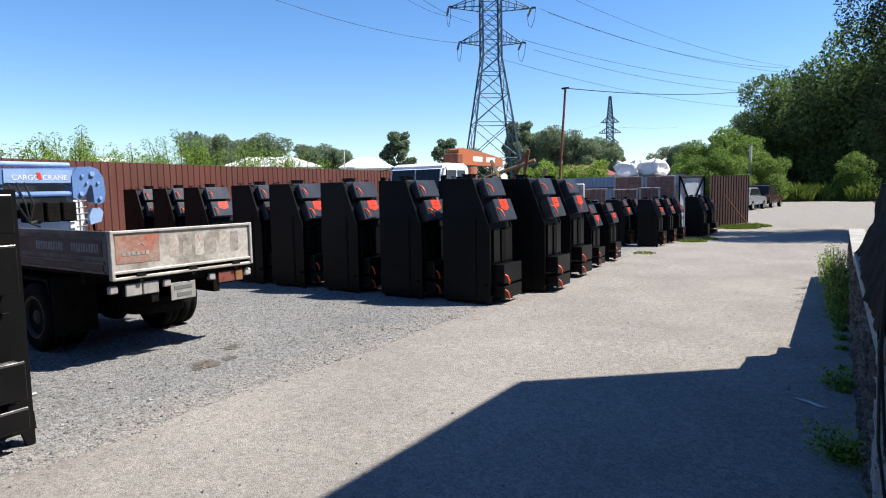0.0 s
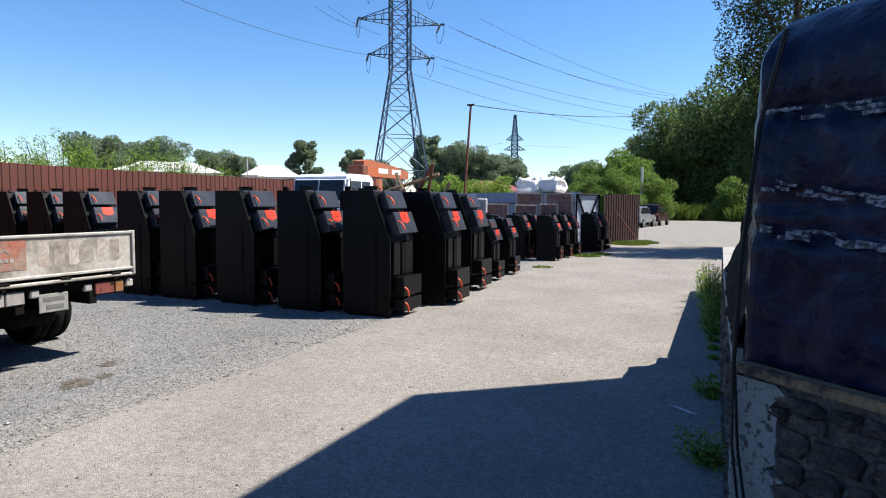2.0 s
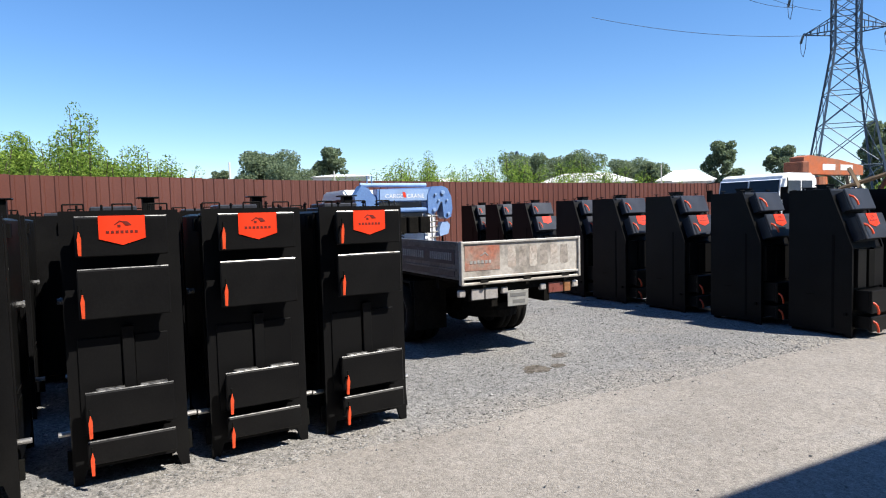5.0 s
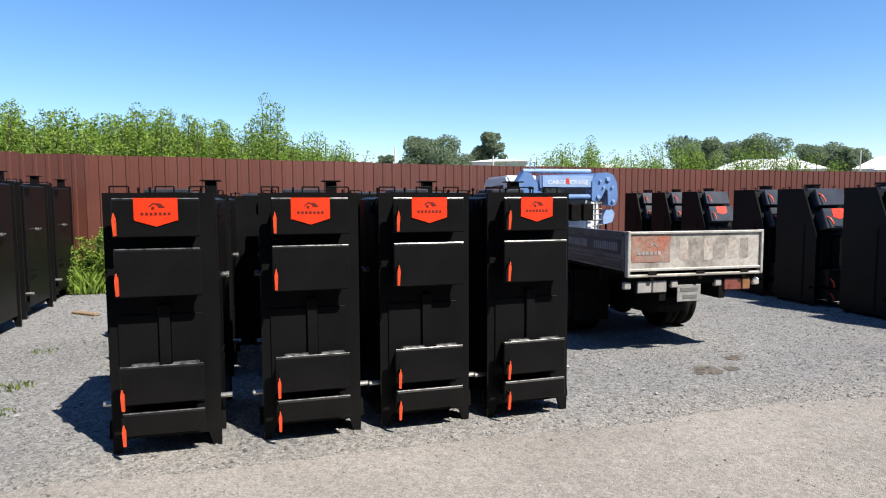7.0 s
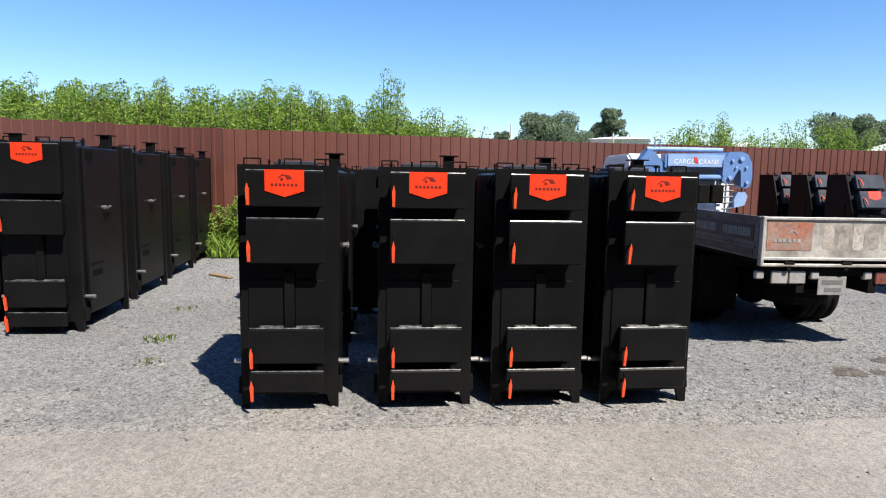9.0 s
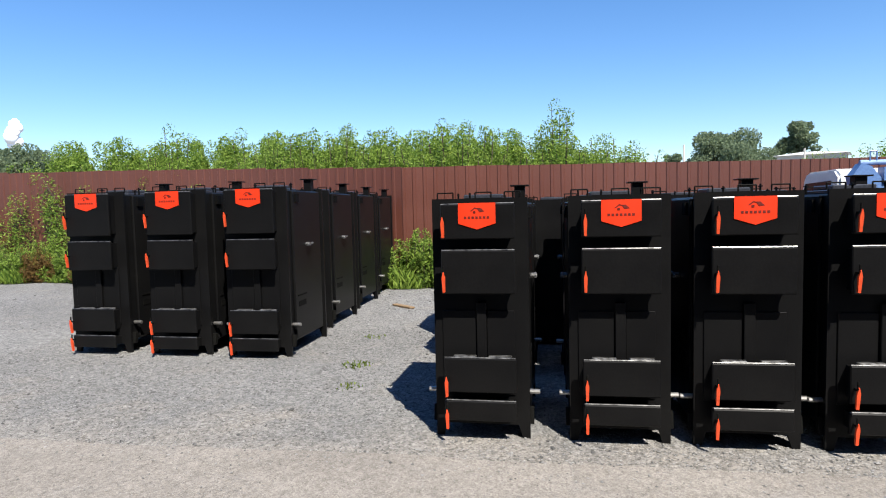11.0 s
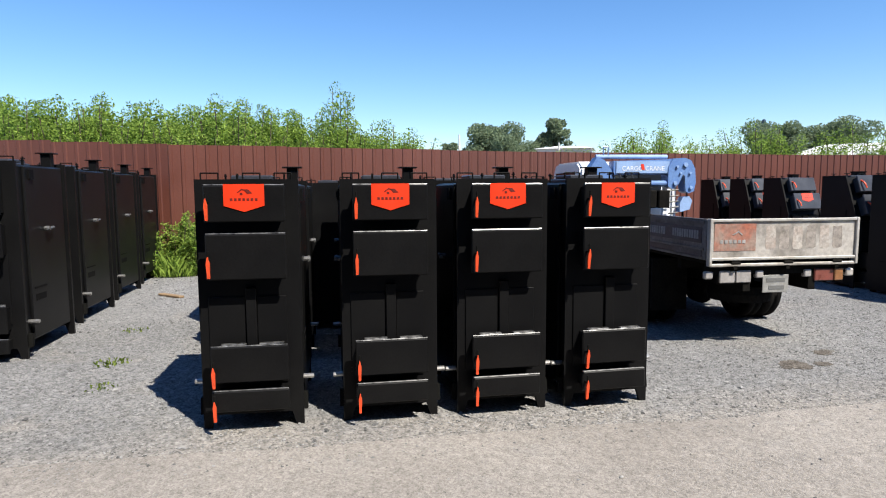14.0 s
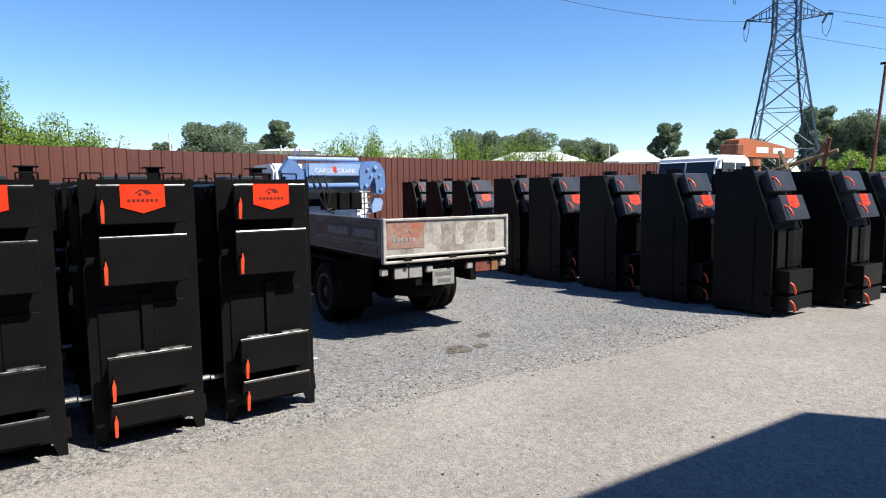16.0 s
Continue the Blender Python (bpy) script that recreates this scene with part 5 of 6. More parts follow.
# unseen house behind the stack and beside the driveway, shaped for its cast shadow
hb = root("house_wall", "unseen plain rendered building shaped to shade the driveway", "building", "", "structure")
bm = B()
box(bm, 1.62, 1.85, -14.0, 1.4, 0.0, 5.9)
part("wall", bm, BUILDING, hb)
bm = B()
prism(bm, [(1.85, 2.9), (2.6, 2.9), (2.6, 7.2), (1.60, 7.05), (1.85, 3.0)], "z", 0.0, 5.9)
part("wall", bm, BUILDING, hb)
bm = B()
prism(bm, [(1.55, 1.4), (6.0, 1.4), (6.0, 7.1), (2.6, 7.1), (2.6, 2.9), (1.85, 2.9)], "z", 0.0, 5.9)
part("wall", bm, BUILDING, hb)
bm = B()
# roof outline is set by the shadow edge wanted on the driveway
prism(bm, [(1.05, -14.0), (6.0, -14.0), (6.0, 10.8), (3.37, 8.67), (1.65, 7.23)], "z", 5.9, 6.0)
part("roof", bm, BUILDING, hb)
bm = B()
# added set-back block, out of view, cuts skylight on the shaded driveway
box(bm, 3.4, 9.0, -14.0, 7.0, 6.7, 8.4)
part("sky_blocker", bm, BUILDING, hb)
bm = B()
box(bm, 6.004, 9.0, -14.0, 7.0, 0.0, 6.7)
part("wall", bm, BUILDING, hb)


# ---- trees and greenery ----
def leaves(name, centres, count, size, mat, parent, seed, slim=0.5, spread=None):
    """A crown of many small folded leaves scattered round clump centres (x, y, z, radius, height)."""
    rs = np.random.RandomState(seed)
    c = np.array(centres, float)
    wts = (c[:, 3] ** 2 * c[:, 4])
    pick = rs.choice(len(c), count, p=wts / wts.sum())
    d = rs.normal(size=(count, 3))
    d /= np.linalg.norm(d, axis=1)[:, None]
    rad = rs.uniform(0.35, 1.0, count) ** 0.6
    pos = c[pick, :3] + d * rad[:, None] * np.stack([c[pick, 3], c[pick, 3], c[pick, 4]], 1)
    u = rs.normal(size=(count, 3))
    u /= np.linalg.norm(u, axis=1)[:, None]
    v = np.cross(u, rs.normal(size=(count, 3)))
    v /= np.linalg.norm(v, axis=1)[:, None]
    s = size * rs.uniform(0.6, 1.3, count)[:, None]
    n = np.cross(u, v)
    a, b = pos - u * s, pos + u * s
    l, r = pos - v * s * slim + n * s * 0.2, pos + v * s * slim + n * s * 0.2
    verts = np.stack([a, r, b, l], 1).reshape(-1, 3)
    idx = np.arange(count)[:, None] * 4
    faces = np.concatenate([idx + [0, 1, 2], idx + [0, 2, 3]], 1).reshape(-1, 3)
    me = bpy.data.meshes.new(name)
    me.from_pydata(verts.tolist(), [], faces.tolist())
    me.materials.append(mat)
    ob = new(name, me)
    ob.parent = parent
    return ob


def tree(m, h, spread, mat, seed, count, size, label, low=0.25, droop=False):
    rs = random.Random(seed)
    r = root("tree", label, "tree", "", "", m)
    bm = B()
    top = Vector((rs.uniform(-0.3, 0.3), rs.uniform(-0.3, 0.3), h * 0.8))
    rod(bm, (0, 0, 0), top * 0.45, h * 0.028, h * 0.02, 8)
    rod(bm, top * 0.45, top, h * 0.02, h * 0.006, 7)
    clumps = []
    n = 15
    for k in range(n):
        t = low + (0.98 - low) * (k + rs.random()) / n
        a = k * 2.4 + rs.uniform(-0.5, 0.5)
        reach = spread * (0.55 + 0.45 * math.sin(math.pi * min(1, (t - low) / (1.0 - low) * 0.85 + 0.12))) * rs.uniform(0.45, 0.95)
        start = top * min(1.0, t * 0.95)
        end = Vector((math.cos(a) * reach, math.sin(a) * reach, h * t * 0.95 + reach * (0.25 if not droop else -0.1)))
        rod(bm, start, end, h * 0.009 * (1.2 - t), h * 0.003, 5)
        for j in range(3):
            q = start.lerp(end, 0.55 + 0.25 * j) + Vector((rs.uniform(-1, 1), rs.uniform(-1, 1), rs.uniform(-0.6, 0.8))) * spread * 0.14
            rr = spread * rs.uniform(0.24, 0.42)
            clumps.append((*q, rr, rr * (rs.uniform(0.6, 0.95) if not droop else rs.uniform(1.0, 1.9))))
    clumps.append((top.x, top.y, h * 0.9, spread * 0.28, h * 0.1))
    part("trunk", bm, BARK, r)
    leaves("crown", clumps, count, size, mat, r, seed)
    return r


def bush(m, h, w, mat, seed, count, size, label):
    """Upright shrub of several leafy stems with pointed tips."""
    rs = random.Random(seed)
    r = root("shrub", label, "shrub", "shrubs behind the fence", "", m)
    clumps = []
    bm = B()
    for k in range(17 if h > 2 else 12):
        a = rs.uniform(0, 6.28)
        d = w * math.sqrt(rs.random())
        hh = h * rs.uniform(0.70, 1.0) * (1 - 0.2 * d / w)
        tip = Vector((math.cos(a) * d * 1.1, math.sin(a) * d * 1.1, hh))
        foot = Vector((math.cos(a) * d * 0.4, math.sin(a) * d * 0.4, 0))
        rod(bm, foot, tip, min(0.035, 0.008 * h), min(0.008, 0.003 * h), 5)
        for j in range(6):
            t = (0.40 + 0.60 * j / 5) if h > 2 else (0.25 + 0.75 * j / 5)
            p = foot.lerp(tip, t)
            rr = (w * 0.42 * (1.16 - t) + 0.13) * (1.0 if h > 2 else 0.45)
            clumps.append((p.x + rs.uniform(-0.1, 0.1), p.y + rs.uniform(-0.1, 0.1), p.z - rr * 0.3, rr, rr * 1.35))
    part("stem", bm, BARK, r)
    leaves("foliage", clumps, count, size, mat, r, seed, 0.4)
    return r


bushes = [bush(pose(-17.0, -3.2, 0), 4.35, 1.6, LEAF_BUSH, 11, 46000, 0.042, "sunlit green willow shrub behind the fence"),
          bush(pose(-17.6, -0.4, 0), 4.9, 1.2, LEAF_BUSH, 12, 42000, 0.042, "tall sunlit willow shrub behind the fence"),
          bush(pose(-16.9, -6.6, 0), 4.3, 1.55, LEAF_BUSH, 13, 46000, 0.042, "sunlit green willow shrub behind the fence")]
rnd = random.Random(21)
for k in range(34):
    y = -15.5 + k * 0.56 + rnd.uniform(-0.2, 0.2)
    x = -17.2 - 0.12 * (y + 6) + rnd.uniform(-1.0, 0.9) - (1.0 if y > 0 else 0)
    if y < -9:
        x -= 0.9
    fade = 0.92 if y < -1.5 else max(0.66, 0.90 - 0.06 * (y + 1.5))
    if y < -12:
        fade *= 0.9
    copy_thing(bushes[k % 3], pose(x, y, 0, 0, 0, rnd.uniform(0, 360)) @ Matrix.Diagonal((1.1, 1.1, fade * rnd.uniform(0.86, 1.04), 1)))
for k in range(24):
    y = -13.0 + k * 0.62
    x = -16.4 - 0.13 * (y + 6) + rnd.uniform(-0.4, 0.3)
    if y < -9:
        x -= 0.9
    copy_thing(bushes[(k * 2) % 3], pose(x, y, 0, 0, 0, rnd.uniform(0, 360)) @ Matrix.Diagonal((1.15, 0.9, rnd.uniform(0.76, 0.86), 1)))
for x, y, sc in ((-24, 12.4, 0.98), (-23, 14.4, 0.96), (-25.5, 11.0, 0.95), (-21.5, 15.5, 0.95), (-22, 17.2, 0.97), (-21, 19.4, 0.92), (-20.5, 21.5, 0.88), (-19.8, 9.8, 0.80), (-19.6, 11.9, 0.80)):
    copy_thing(bushes[(int(x * 7) + 1) % 3], pose(x, y, 0, 0, 0, x * 40) @ Matrix.Diagonal((1.2, 1.2, sc, 1)))

# dense growth between the shrubs
thicket = root("thicket", "dense mass of bright green young willows behind the fence", "bushes", "", "stuff")
rnd = random.Random(33)
clumps = []
for k in range(210):
    y = -15.5 + k * 0.0845 + rnd.uniform(-0.2, 0.2)
    x = -17.2 - 0.12 * (y + 6) + rnd.uniform(-0.7, 0.8)
    if y < -9:
        x -= 0.9
    top = (3.85 if y < -1.5 else max(2.7, 3.5 - 0.22 * (y + 1.5))) * rnd.uniform(0.84, 1.06)
    for j in range(3):
        rr = 0.42 - 0.09 * j
        clumps.append((x + rnd.uniform(-0.12, 0.12), y + rnd.uniform(-0.12, 0.12), top - 1.3 + 0.52 * j, rr, rr * 1.25))
leaves("foliage", clumps, 340000, 0.042, LEAF_BUSH, thicket, 34, 0.42)
bm = B()
for x, y, z, rr, hh in clumps[2::6]:
    rod(bm, (x, y, 0), (x, y, z), 0.02, 0.006, 5)
part("stems", bm, BARK, thicket)

# distant trees wear the leaf colour lightened for haze
far_tree = tree(pose(-103, 36.5, 0), 13.2, 3.3, LEAF_HAZED, 31, 15000, 0.24, "dark green rounded poplar tree far beyond the fence")
far_tree2 = tree(pose(-112, 98, 0), 14.0, 7.0, LEAF_HAZED, 32, 21000, 0.29, "broad dark green tree far beyond the fence", 0.3)
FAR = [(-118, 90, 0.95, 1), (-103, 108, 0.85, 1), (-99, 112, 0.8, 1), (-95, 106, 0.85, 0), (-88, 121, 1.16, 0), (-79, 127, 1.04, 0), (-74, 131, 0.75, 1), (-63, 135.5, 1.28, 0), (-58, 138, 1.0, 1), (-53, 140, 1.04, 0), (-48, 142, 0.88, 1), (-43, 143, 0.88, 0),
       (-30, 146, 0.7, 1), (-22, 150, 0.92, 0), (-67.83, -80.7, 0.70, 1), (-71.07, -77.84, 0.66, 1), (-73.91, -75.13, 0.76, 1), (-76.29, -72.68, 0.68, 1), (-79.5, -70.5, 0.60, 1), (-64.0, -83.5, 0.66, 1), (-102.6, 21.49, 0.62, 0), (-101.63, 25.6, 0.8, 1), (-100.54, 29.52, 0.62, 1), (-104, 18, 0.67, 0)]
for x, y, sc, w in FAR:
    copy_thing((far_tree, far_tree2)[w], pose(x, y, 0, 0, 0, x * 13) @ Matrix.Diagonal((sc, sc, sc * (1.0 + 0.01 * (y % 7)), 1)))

big = tree(pose(-2.25, 93, 0), 14.0, 8.4, LEAF_DARK, 41, 52000, 0.21, "large dark green leafy tree beyond the yard", 0.08)
for x, y, sc, a in ((6.0, 90, 1.2, 80), (-7.8, 96, 0.76, 200), (14.2, 87, 1.12, 150), (21, 84, 1.18, 20), (1.5, 99, 1.08, 300)):
    copy_thing(big, pose(x, y, 0, 0, 0, a) @ Matrix.Scale(sc, 4))
lime = tree(pose(-7.6, 61.0, 0), 6.2, 3.2, LEAF_LIME, 43, 17000, 0.12, "bright green young tree beyond the gate", 0.1)
for x, y, a, sc in ((-10.6, 62.0, 90, 0.85), (-6.4, 63.0, 200, 0.72), (8.0, 77.0, 120, 1.05), (-9.0, 51.2, 140, 0.58), (-6.9, 51.6, 30, 0.66), (-5.0, 59.0, 310, 0.66), (2.0, 73.0, 75, 0.68)):
    copy_thing(lime, pose(x, y, 0, 0, 0, a) @ Matrix.Scale(sc, 4))
bright = tree(pose(-13.5, 34.0, 0, 0, 0, 20) @ Matrix.Scale(0.50, 4), 6.2, 3.2, LEAF_BUSH, 44, 12000, 0.12, "bright lime-green rounded bush behind the end fence", 0.1)
for x, y, a, sc in ((-12.0, 34.6, 250, 0.98), (-15.1, 34.0, 150, 0.88)):
    copy_thing(bright, pose(x, y, 0, 0, 0, a) @ Matrix.Scale(sc, 4))
# crown's backlit darkness is carried by its leaf colour
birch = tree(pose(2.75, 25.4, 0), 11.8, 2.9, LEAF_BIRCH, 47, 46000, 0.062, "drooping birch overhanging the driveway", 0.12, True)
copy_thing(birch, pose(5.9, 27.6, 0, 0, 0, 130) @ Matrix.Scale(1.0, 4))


def blades(name, spots, count, size, mat, label, category, seed):
    """Grass and weeds as one sheet of narrow blades; spots are (x, y, radius, height)."""
    rs = np.random.RandomState(seed)
    c = np.array(spots, float)
    w = c[:, 2] ** 2 * c[:, 3] ** 0.5
    pick = rs.choice(len(c), count, p=w / w.sum())
    ang, rad = rs.uniform(0, 6.283, count), np.sqrt(rs.uniform(0, 1, count)) * c[pick, 2]
    base = np.stack([c[pick, 0] + np.cos(ang) * rad, c[pick, 1] + np.sin(ang) * rad, np.zeros(count)], 1)
    hgt = c[pick, 3] * rs.uniform(0.4, 1.1, count) * (1 - 0.5 * rad / c[pick, 2])
    lean = rs.normal(size=(count, 2)) * 0.35 * hgt[:, None]
    tip = base + np.concatenate([lean, hgt[:, None]], 1)
    a2 = rs.uniform(0, 6.283, count)
    side = np.stack([np.cos(a2), np.sin(a2), np.zeros(count)], 1) * size * rs.uniform(0.6, 1.4, count)[:, None]
    mid = (base + tip) / 2 + np.concatenate([lean * -0.15, 0.08 * hgt[:, None]], 1)
    verts = np.stack([base, mid + side, tip, mid - side], 1).reshape(-1, 3)
    idx = np.arange(count)[:, None] * 4
    faces = np.concatenate([idx + [0, 1, 2], idx + [0, 2, 3]], 1).reshape(-1, 3)
    me = bpy.data.meshes.new(name)
    me.from_pydata(verts.tolist(), [], faces.tolist())
    me.materials.append(mat)
    return tagged(new(name, me), label, category, "", "stuff")


rnd = random.Random(8)
spots = []
for k in range(46):
    y = -22 + k * 0.30
    x = -14.9 + 0.0714 * (y + 10) + 0.45 + rnd.uniform(-0.1, 0.7)
    spots.append((x, y, rnd.uniform(0.3, 0.6), rnd.uniform(0.3, 0.65)))
for k in range(24):
    y = -8.0 + k * 0.3
    spots.append((-13.4 - (0.184 if y > -4 else -0.167) * (y + 4) + rnd.uniform(0.0, 0.45), y, rnd.uniform(0.2, 0.4), rnd.uniform(0.25, 0.6)))
blades("fence_weeds", spots, 42000, 0.015, LEAF_BUSH, "tall green weeds along the foot of the fence", "weeds", 3)
spots = []
for y, rr, h in ((4.36, 0.10, 0.2), (5.85, 0.07, 0.14), (6.6, 0.06, 0.12), (7.4, 0.08, 0.16), (7.9, 0.08, 0.2), (8.4, 0.09, 0.22), (8.9, 0.10, 0.28), (9.5, 0.11, 0.3), (10.1, 0.12, 0.35), (10.7, 0.12, 0.4), (11.3, 0.12, 0.4), (12.0, 0.14, 0.4), (13.0, 0.14, 0.4)):
    spots.append((0.37 - rr * 0.4, y, rr * 0.8, h * 0.62))
blades("wall_weeds", spots, 3200, 0.007, LEAF_BUSH, "green weeds growing along the wall foot", "weeds", 4)
spots = [(-3.5, 20.3, 0.45, 0.16), (-3.2, 21.2, 0.35, 0.14), (-3.0, 27.2, 0.8, 0.22), (-2.6, 28.4, 0.7, 0.2), (-3.9, 16.2, 0.3, 0.1), (-5.67, -2.59, 0.14, 0.05), (-6.49, -2.77, 0.18, 0.06), (-8.0, -3.0, 0.15, 0.06)]
blades("grass_tufts", spots, 5200, 0.012, GRASS_M, "small sunlit grass tufts on the gravel", "grass", 5)
spots = [(rnd.uniform(-8, 26), rnd.uniform(70, 76), rnd.uniform(0.8, 1.8), rnd.uniform(0.8, 2.2)) for k in range(80)]
blades("verge_grass", spots, 42000, 0.075, GRASS_M, "tall rough grass verge below the trees", "grass", 6)

# tall weed stems by the fence gap
WEEDS = [(-13.1, -3.35, 1.35, 0.38), (-13.05, -3.0, 1.2, 0.35), (-13.15, -3.65, 1.4, 0.36), (-13.2, -4.2, 1.0, 0.4), (-13.3, -2.7, 0.8, 0.4), (-13.2, -3.9, 0.55, 0.45), (-13.25, -4.6, 0.6, 0.4), (0.31, 4.36, 0.24, 0.12), (0.33, 6.0, 0.18, 0.09), (0.33, 9.0, 0.22, 0.10), (0.31, 9.6, 0.42, 0.14), (0.30, 10.0, 0.62, 0.17), (0.28, 10.5, 0.80, 0.2), (0.28, 11.1, 0.85, 0.22), (0.27, 11.8, 0.8, 0.22), (0.27, 12.6, 0.7, 0.22)]
for k in range(15):
    WEEDS.append((-14.35 - 0.0714 * (1.0 + k * 0.62) + 0.25 * math.sin(k * 2.1), -11.0 - k * 0.62, 0.75 + 0.75 * abs(math.sin(k * 1.7)) ** 2, 0.32))
for k in range(9):
    WEEDS.append((-14.25 + 0.1 * math.sin(k * 1.3), -12.3 - k * 0.36, 0.55 + 0.55 * abs(math.sin(k * 2.3)), 0.34))
for sd, (x, y, h, w) in enumerate(WEEDS, 61):
    b2 = bush(pose(x, y, 0), h, w, LEAF_DOCK if y < -9 and sd % 4 == 1 else LEAF_BUSH, sd, int(1800 + 7000 * h * w) if x < 0 else int(420 + 2400 * h * w), 0.033 if x < 0 else 0.021, "leafy green weed growing at the edge")
    tagged(b2, group="leafy weeds")


# ---- far buildings ----
def far_house(m, w, d, h, roof_h, roof_mat, label):
    r = root("far_house", label, "building", "", "", m)
    bm = B()
    box(bm, -w / 2, w / 2, -d / 2, d / 2, 0, h)
    wl = part("wall", bm, WALL_FAR, r)
    bm = B()
    lo = [(-w / 2 - 0.4, -d / 2 - 0.4), (w / 2 + 0.4, -d / 2 - 0.4), (w / 2 + 0.4, d / 2 + 0.4), (-w / 2 - 0.4, d / 2 + 0.4)]
    vs = [bm.verts.new((*p, h)) for p in lo] + [bm.verts.new((-w / 2 + d * 0.4, 0, h + roof_h)), bm.verts.new((w / 2 - d * 0.4, 0, h + roof_h))]
    for q in ((0, 1, 5, 4), (1, 2, 5), (2, 3, 4, 5), (3, 0, 4), (3, 2, 1, 0)):
        bm.faces.new([vs[i] for i in q])
    part("roof", bm, roof_mat, r)
    n = max(2, int(w / 3))
    for k in range(n):
        x = -w / 2 + (k + 0.5) * w / n
        bm = B()
        box(bm, x - 0.55, x + 0.55, -d / 2 - 0.03, -d / 2 + 0.02, h - 2.1, h - 0.7)
        part("window", bm, GLASS_DARK, wl)
    return r


far_house(pose(-66.0, 60.7, 0, 0, 0, 48), 12.5, 8, 5.3, 1.5, ROOF_PALE, "long low house with pale sheet roof beyond the fence")
far_house(pose(-73.0, 90.0, 0, 0, 0, 40), 9, 7, 6.2, 1.9, ROOF_PALE, "house with pale roof among far trees")
far_house(pose(-62.0, 78.0, 0, 0, 0, 40), 5, 5, 5.4, 1.7, ROOF_PALE, "small pale-roofed house far off")
far_house(pose(-82, 30.5, 0, 0, 0, 65), 7, 6, 6.9, 0.5, ROOF_PALE, "pale flat-roofed building beyond the fence")
far_house(pose(-92, 51.5, 0, 0, 0, 55), 10, 6, 6.3, 1.2, ROOF_PALE, "pale-roofed building beyond the fence")
far_house(pose(-26, 75, 0, 0, 0, 20), 7, 5, 3.2, 1.3, ROOF_RED, "low red-roofed house beyond the end fence")
up = root("utility_post", "plain grey concrete utility post", "post", "", "", pose(-5.9, 58.5, 0))
bm = B()
rod(bm, (0, 0, 0), (0, 0, 5.0), 0.16, 0.11, 8)
part("shaft", bm, WALL_FAR, up)
for x, y, h in ((-58.8, 11.1, 6.8), (-60, 21.5, 6.2), (-66, 76, 8.2)):
    u2 = root("utility_post", "thin distant utility post", "post", "", "", pose(x, y, 0))
    bm = B()
    rod(bm, (0, 0, 0), (0, 0, h), 0.11, 0.08, 7)
    part("shaft", bm, WALL_FAR, u2)


# ---- parked cars ----
def car(m, mat, label, tall=1.5):
    r = root("parked_car", label, "car", "parked cars", "", m)
    bm = B()
    prism(bm, [(-2.1, 0.35), (2.05, 0.35), (2.1, 0.65), (1.95, 0.85), (1.0, 0.95), (-1.95, 1.0), (-2.12, 0.85)], "y", -0.85, 0.85)
    bmesh.ops.bevel(bm, geom=bm.edges[:], offset=0.05, segments=2, affect="EDGES")
    body = part("body", bm, mat, r)
    bm = B()
    prism(bm, [(-2.0, 0.95), (1.0, 0.93), (0.35, tall - 0.05), (0.1, tall), (-1.5, tall), (-1.75, tall - 0.08)], "y", -0.74, 0.74)
    bmesh.ops.bevel(bm, geom=bm.edges[:], offset=0.05, segments=2, affect="EDGES")
    part("cabin", bm, mat, r)
    for sgn in (-1, 1):
        bm = B()
        o = 0.742 * sgn
        prism(bm, [(-1.6, 1.02), (0.75, 1.02), (0.25, tall - 0.1), (-1.4, tall - 0.1)], "y", min(o, o + 0.006 * sgn), max(o, o + 0.006 * sgn))
        part("side_window", bm, GLASS_DARK, r)
        bm = B()
        box(bm, -2.13, -2.02, 0.62 * sgn - 0.15, 0.62 * sgn + 0.15, 0.75, 0.98, 0.02)
        part("tail_light", bm, LAMP_RED, r)
    bm = B()
    prism(bm, [(-2.015, 1.05), (-1.99, 1.05), (-1.76, tall - 0.14), (-1.79, tall - 0.14)], "y", -0.62, 0.62)
    part("rear_window", bm, GLASS_DARK, r)
    for x in (-1.3, 1.3):
        for y in (-0.78, 0.78):
            wheel("wheel", r, x, y, 0.31, 0.2, SILVER)
    return r


car(pose(-5.1, 48.5, 0, 0, 0, 80), CAR_SILVER, "silver hatchback parked beyond the gate", 1.55)
car(pose(-4.35, 53.5, 0, 0, 0, 82), CAR_RED, "dark red car parked beyond the gate", 1.7)
car(pose(-15.28, -19.59, 0, 0, 0, -90) @ Matrix.Scale(1.15, 4), CAR_BLACK, "black off-road car parked by the weeds at the fence", 1.7)
car(pose(5.6, 76.0, 0, 0, 0, 10), CAR_BLUE, "pale blue car parked under the trees", 1.5)


# ---- stains, scraps and loose stones ----
def blotch(name, x, y, rx, ry, z, mat, label, seed):
    r = root(name, label, "stain", "ground stains", "structure")
    rr = random.Random(seed)
    for i in range(11):
        bm = B()
        pts = []
        sc = rr.uniform(0.14, 0.42) if i else 0.6
        ox, oy = (rr.gauss(0, 0.45) * rx, rr.gauss(0, 0.45) * ry) if i else (0, 0)
        for k in range(22):
            a = 2 * math.pi * k / 22
            q = sc * (1 + 0.6 * noise.noise((math.cos(a) * 2.2 + seed + i, math.sin(a) * 2.2, seed)))
            pts.append((x + ox + rx * q * math.cos(a), y + oy + ry * q * math.sin(a)))
        prism(bm, pts, "z", z - 0.002, z + 0.0004 * i)
        part("stain_patch", bm, mat, r)
    return r


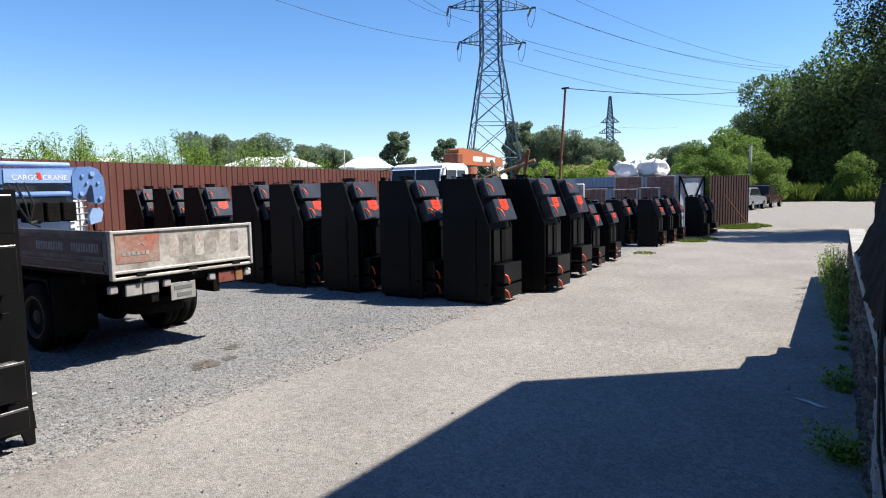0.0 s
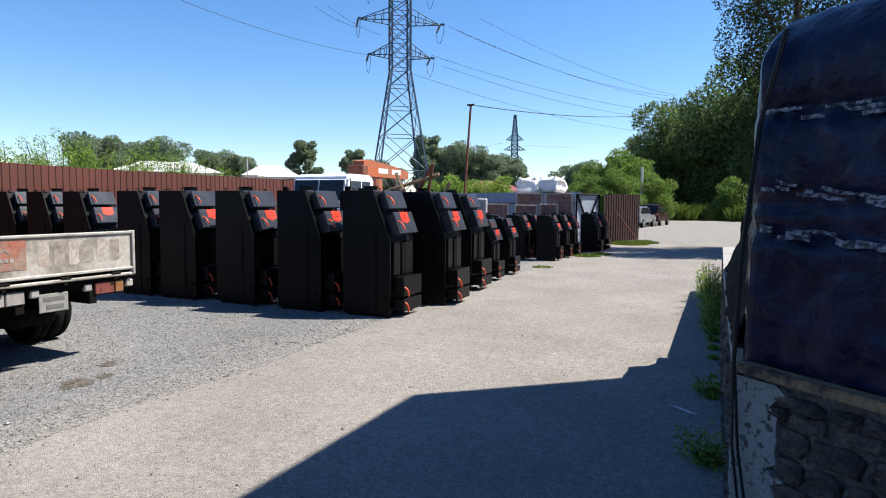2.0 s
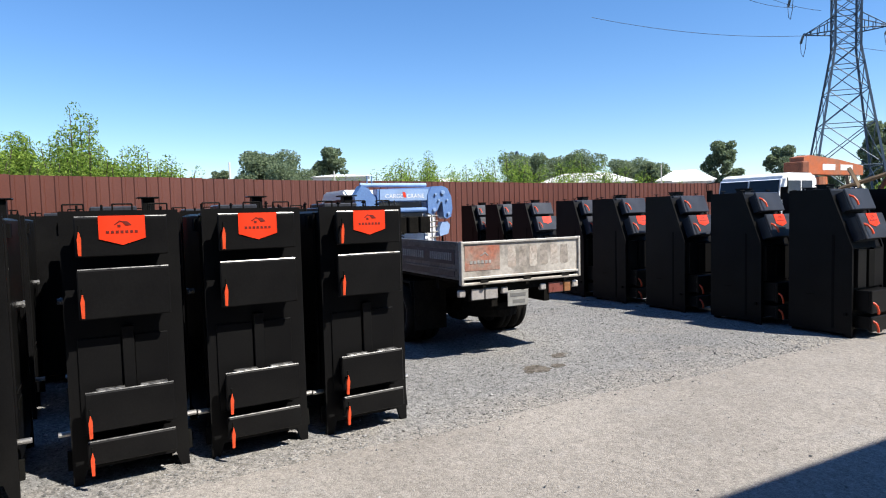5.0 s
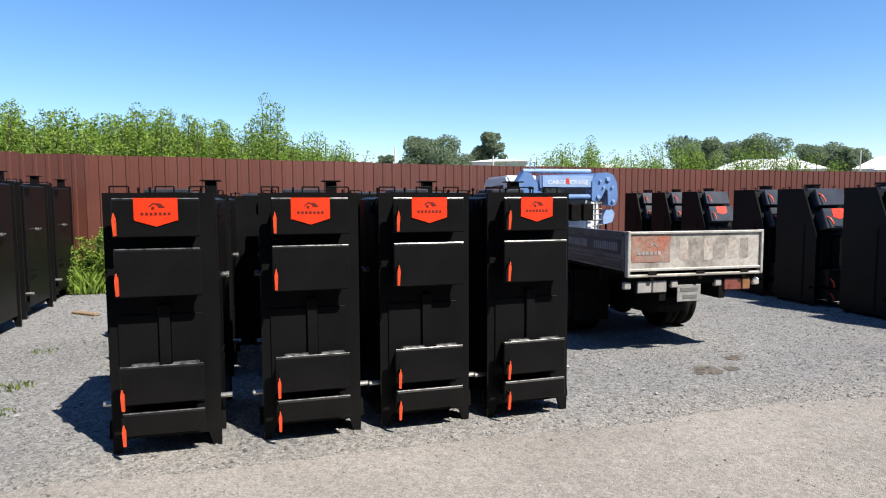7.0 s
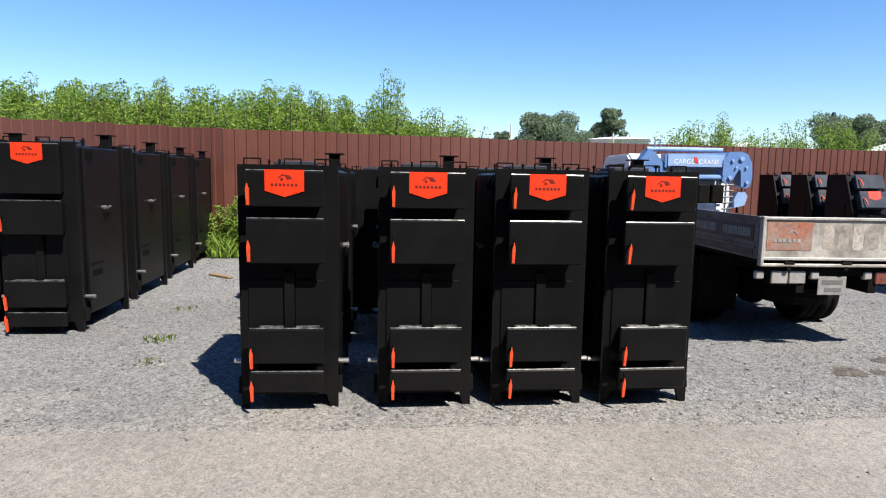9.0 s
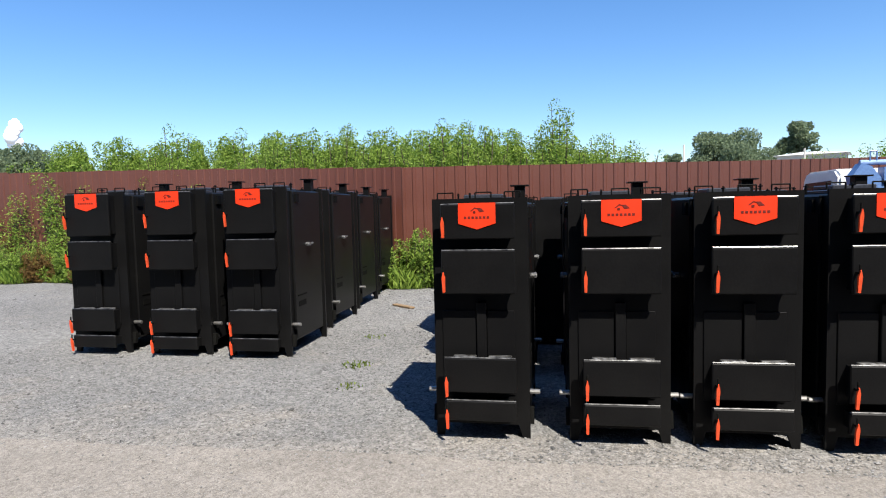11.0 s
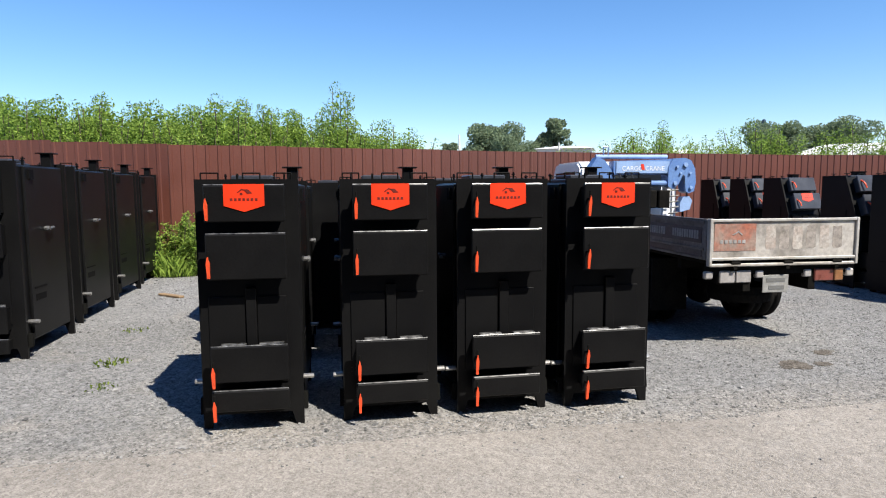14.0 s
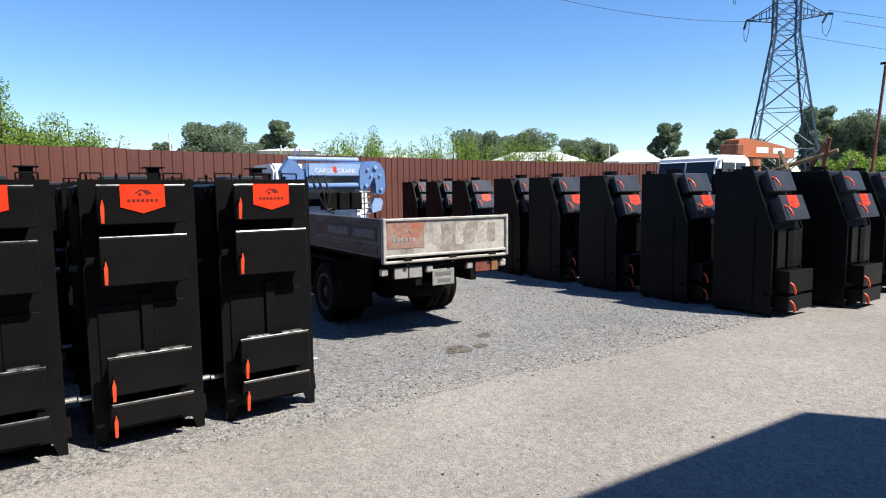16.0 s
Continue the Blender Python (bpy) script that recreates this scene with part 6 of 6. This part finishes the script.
blotch("oil_stain", -5.2, 3.85, 0.2, 0.26, 0.004, OIL, "dark ragged oil stain on the gravel", 1)
blotch("oil_stain", -5.55, 4.46, 0.11, 0.17, 0.004, OIL, "small dark oil stain on the gravel", 2)
bm = B()
box(bm, -0.28, 0.28, -0.05, 0.05, 0.0, 0.03, 0.006)
ob = tagged(part("scrap_board", bm, TIMBER), "short scrap board lying on the gravel", "board")
ob.matrix_basis = pose(-10.5, -3.2, 0.006, 0, 0, 48)


bm = B()
prism(bm, [(-0.14, 0.0), (-0.02, 0.03), (0.09, 0.012), (0.15, 0.03), (0.08, -0.015), (-0.01, 0.0)], "z", 0.0, 0.006)
ob = tagged(part("paper_scrap", bm, FILM), "small crumpled pale scrap of paper on the driveway", "litter")
ob.matrix_basis = pose(0.109, 5.387, 0.024, 4, 3, -30)


def loose_stones(name, count, area, size, mat, label, seed, z=0.0, keep=None):
    rs = np.random.RandomState(seed)
    x = rs.uniform(area[0], area[1], count)
    y = rs.uniform(area[2], area[3], count)
    if keep:
        ok = np.array([keep(a, b) for a, b in zip(x, y)])
        x, y = x[ok], y[ok]
    n = len(x)
    s = size * rs.lognormal(0, 0.45, n)
    shape = np.array([[1, 0, 0.1], [0.2, 0.9, 0], [-0.9, 0.3, 0.1], [-0.1, -0.85, 0], [0.1, 0.1, 0.55], [0, 0, -0.4]])
    tri = np.array([[0, 1, 4], [1, 2, 4], [2, 3, 4], [3, 0, 4], [1, 0, 5], [2, 1, 5], [3, 2, 5], [0, 3, 5]])
    a = rs.uniform(0, 6.283, n)
    ca, sa = np.cos(a), np.sin(a)
    loc = shape[None] * s[:, None, None] * rs.uniform(0.7, 1.3, (n, 6, 1))
    px = loc[..., 0] * ca[:, None] - loc[..., 1] * sa[:, None] + x[:, None]
    py = loc[..., 0] * sa[:, None] + loc[..., 1] * ca[:, None] + y[:, None]
    pz = loc[..., 2] + z + s[:, None] * 0.25
    verts = np.stack([px, py, pz], -1).reshape(-1, 3)
    faces = (tri[None] + np.arange(n)[:, None, None] * 6).reshape(-1, 3)
    me = bpy.data.meshes.new(name)
    me.from_pydata(verts.tolist(), [], faces.tolist())
    me.materials.append(mat)
    return tagged(new(name, me), label, "stones", "", "stuff")


def stone_material():
    m = bpy.data.materials.new("loose_stone")
    m.use_nodes = True
    n, l = m.node_tree.nodes, m.node_tree.links
    b = n["Principled BSDF"]
    b.inputs["Roughness"].default_value = 0.9
    g = n.new("ShaderNodeNewGeometry")
    mx = n.new("ShaderNodeMix")
    mx.data_type = "RGBA"
    mx.inputs[6].default_value, mx.inputs[7].default_value = (0.055, 0.055, 0.055, 1), (0.275, 0.272, 0.268, 1)
    l.new(g.outputs["Random Per Island"], mx.inputs[0])
    l.new(mx.outputs[2], b.inputs["Base Color"])
    return m


PEBBLE = stone_material()
loose_stones("gravel_stones", 95000, (-8.5, -3.95, -7.5, 8.0), 0.0056, PEBBLE, "loose crushed grey stones on the yard", 1)
loose_stones("gravel_stones", 42000, (-13.8, -8.0, -12.0, 8.0), 0.0070, PEBBLE, "loose crushed grey stones further back", 2)
loose_stones("edge_stones", 3200, (-4.1, -3.75, -7.5, 12.0), 0.0052, PEBBLE, "stones strayed on to the driveway edge", 4, 0.014)
loose_stones("road_grit", 9000, (-3.9, 0.4, -6.0, 9.0), 0.0038, PEBBLE, "fine grit scattered on the asphalt", 3, 0.018)


# ---- small far cloud ----
CLOUD = material("cloud_white", (0.95, 0.95, 0.95), 1.0, 0, 0.02, 0.01, 0.05, 0.0, spec=0.0)
cl = root("cloud", "small white puffy cloud far off", "cloud", "", "", pose(-1076.74, -1044.88, 168.77))
rnd = random.Random(77)
bm = B()
for dz, dx, rr in ((0, 0, 13), (9, 3, 12), (16, -2, 10), (-10, -3, 14), (-18, 2, 11), (20, 5, 7), (-24, -6, 8)):
    me2 = bmesh.ops.create_icosphere(bm, subdivisions=3, radius=rr, matrix=Matrix.Translation((rnd.uniform(-6, 6), dx, dz)))
for v in bm.verts:
    v.co += v.co.normalized() * 2.2 * noise.noise(v.co * 0.11)
part("puff", bm, CLOUD, cl, "", True)
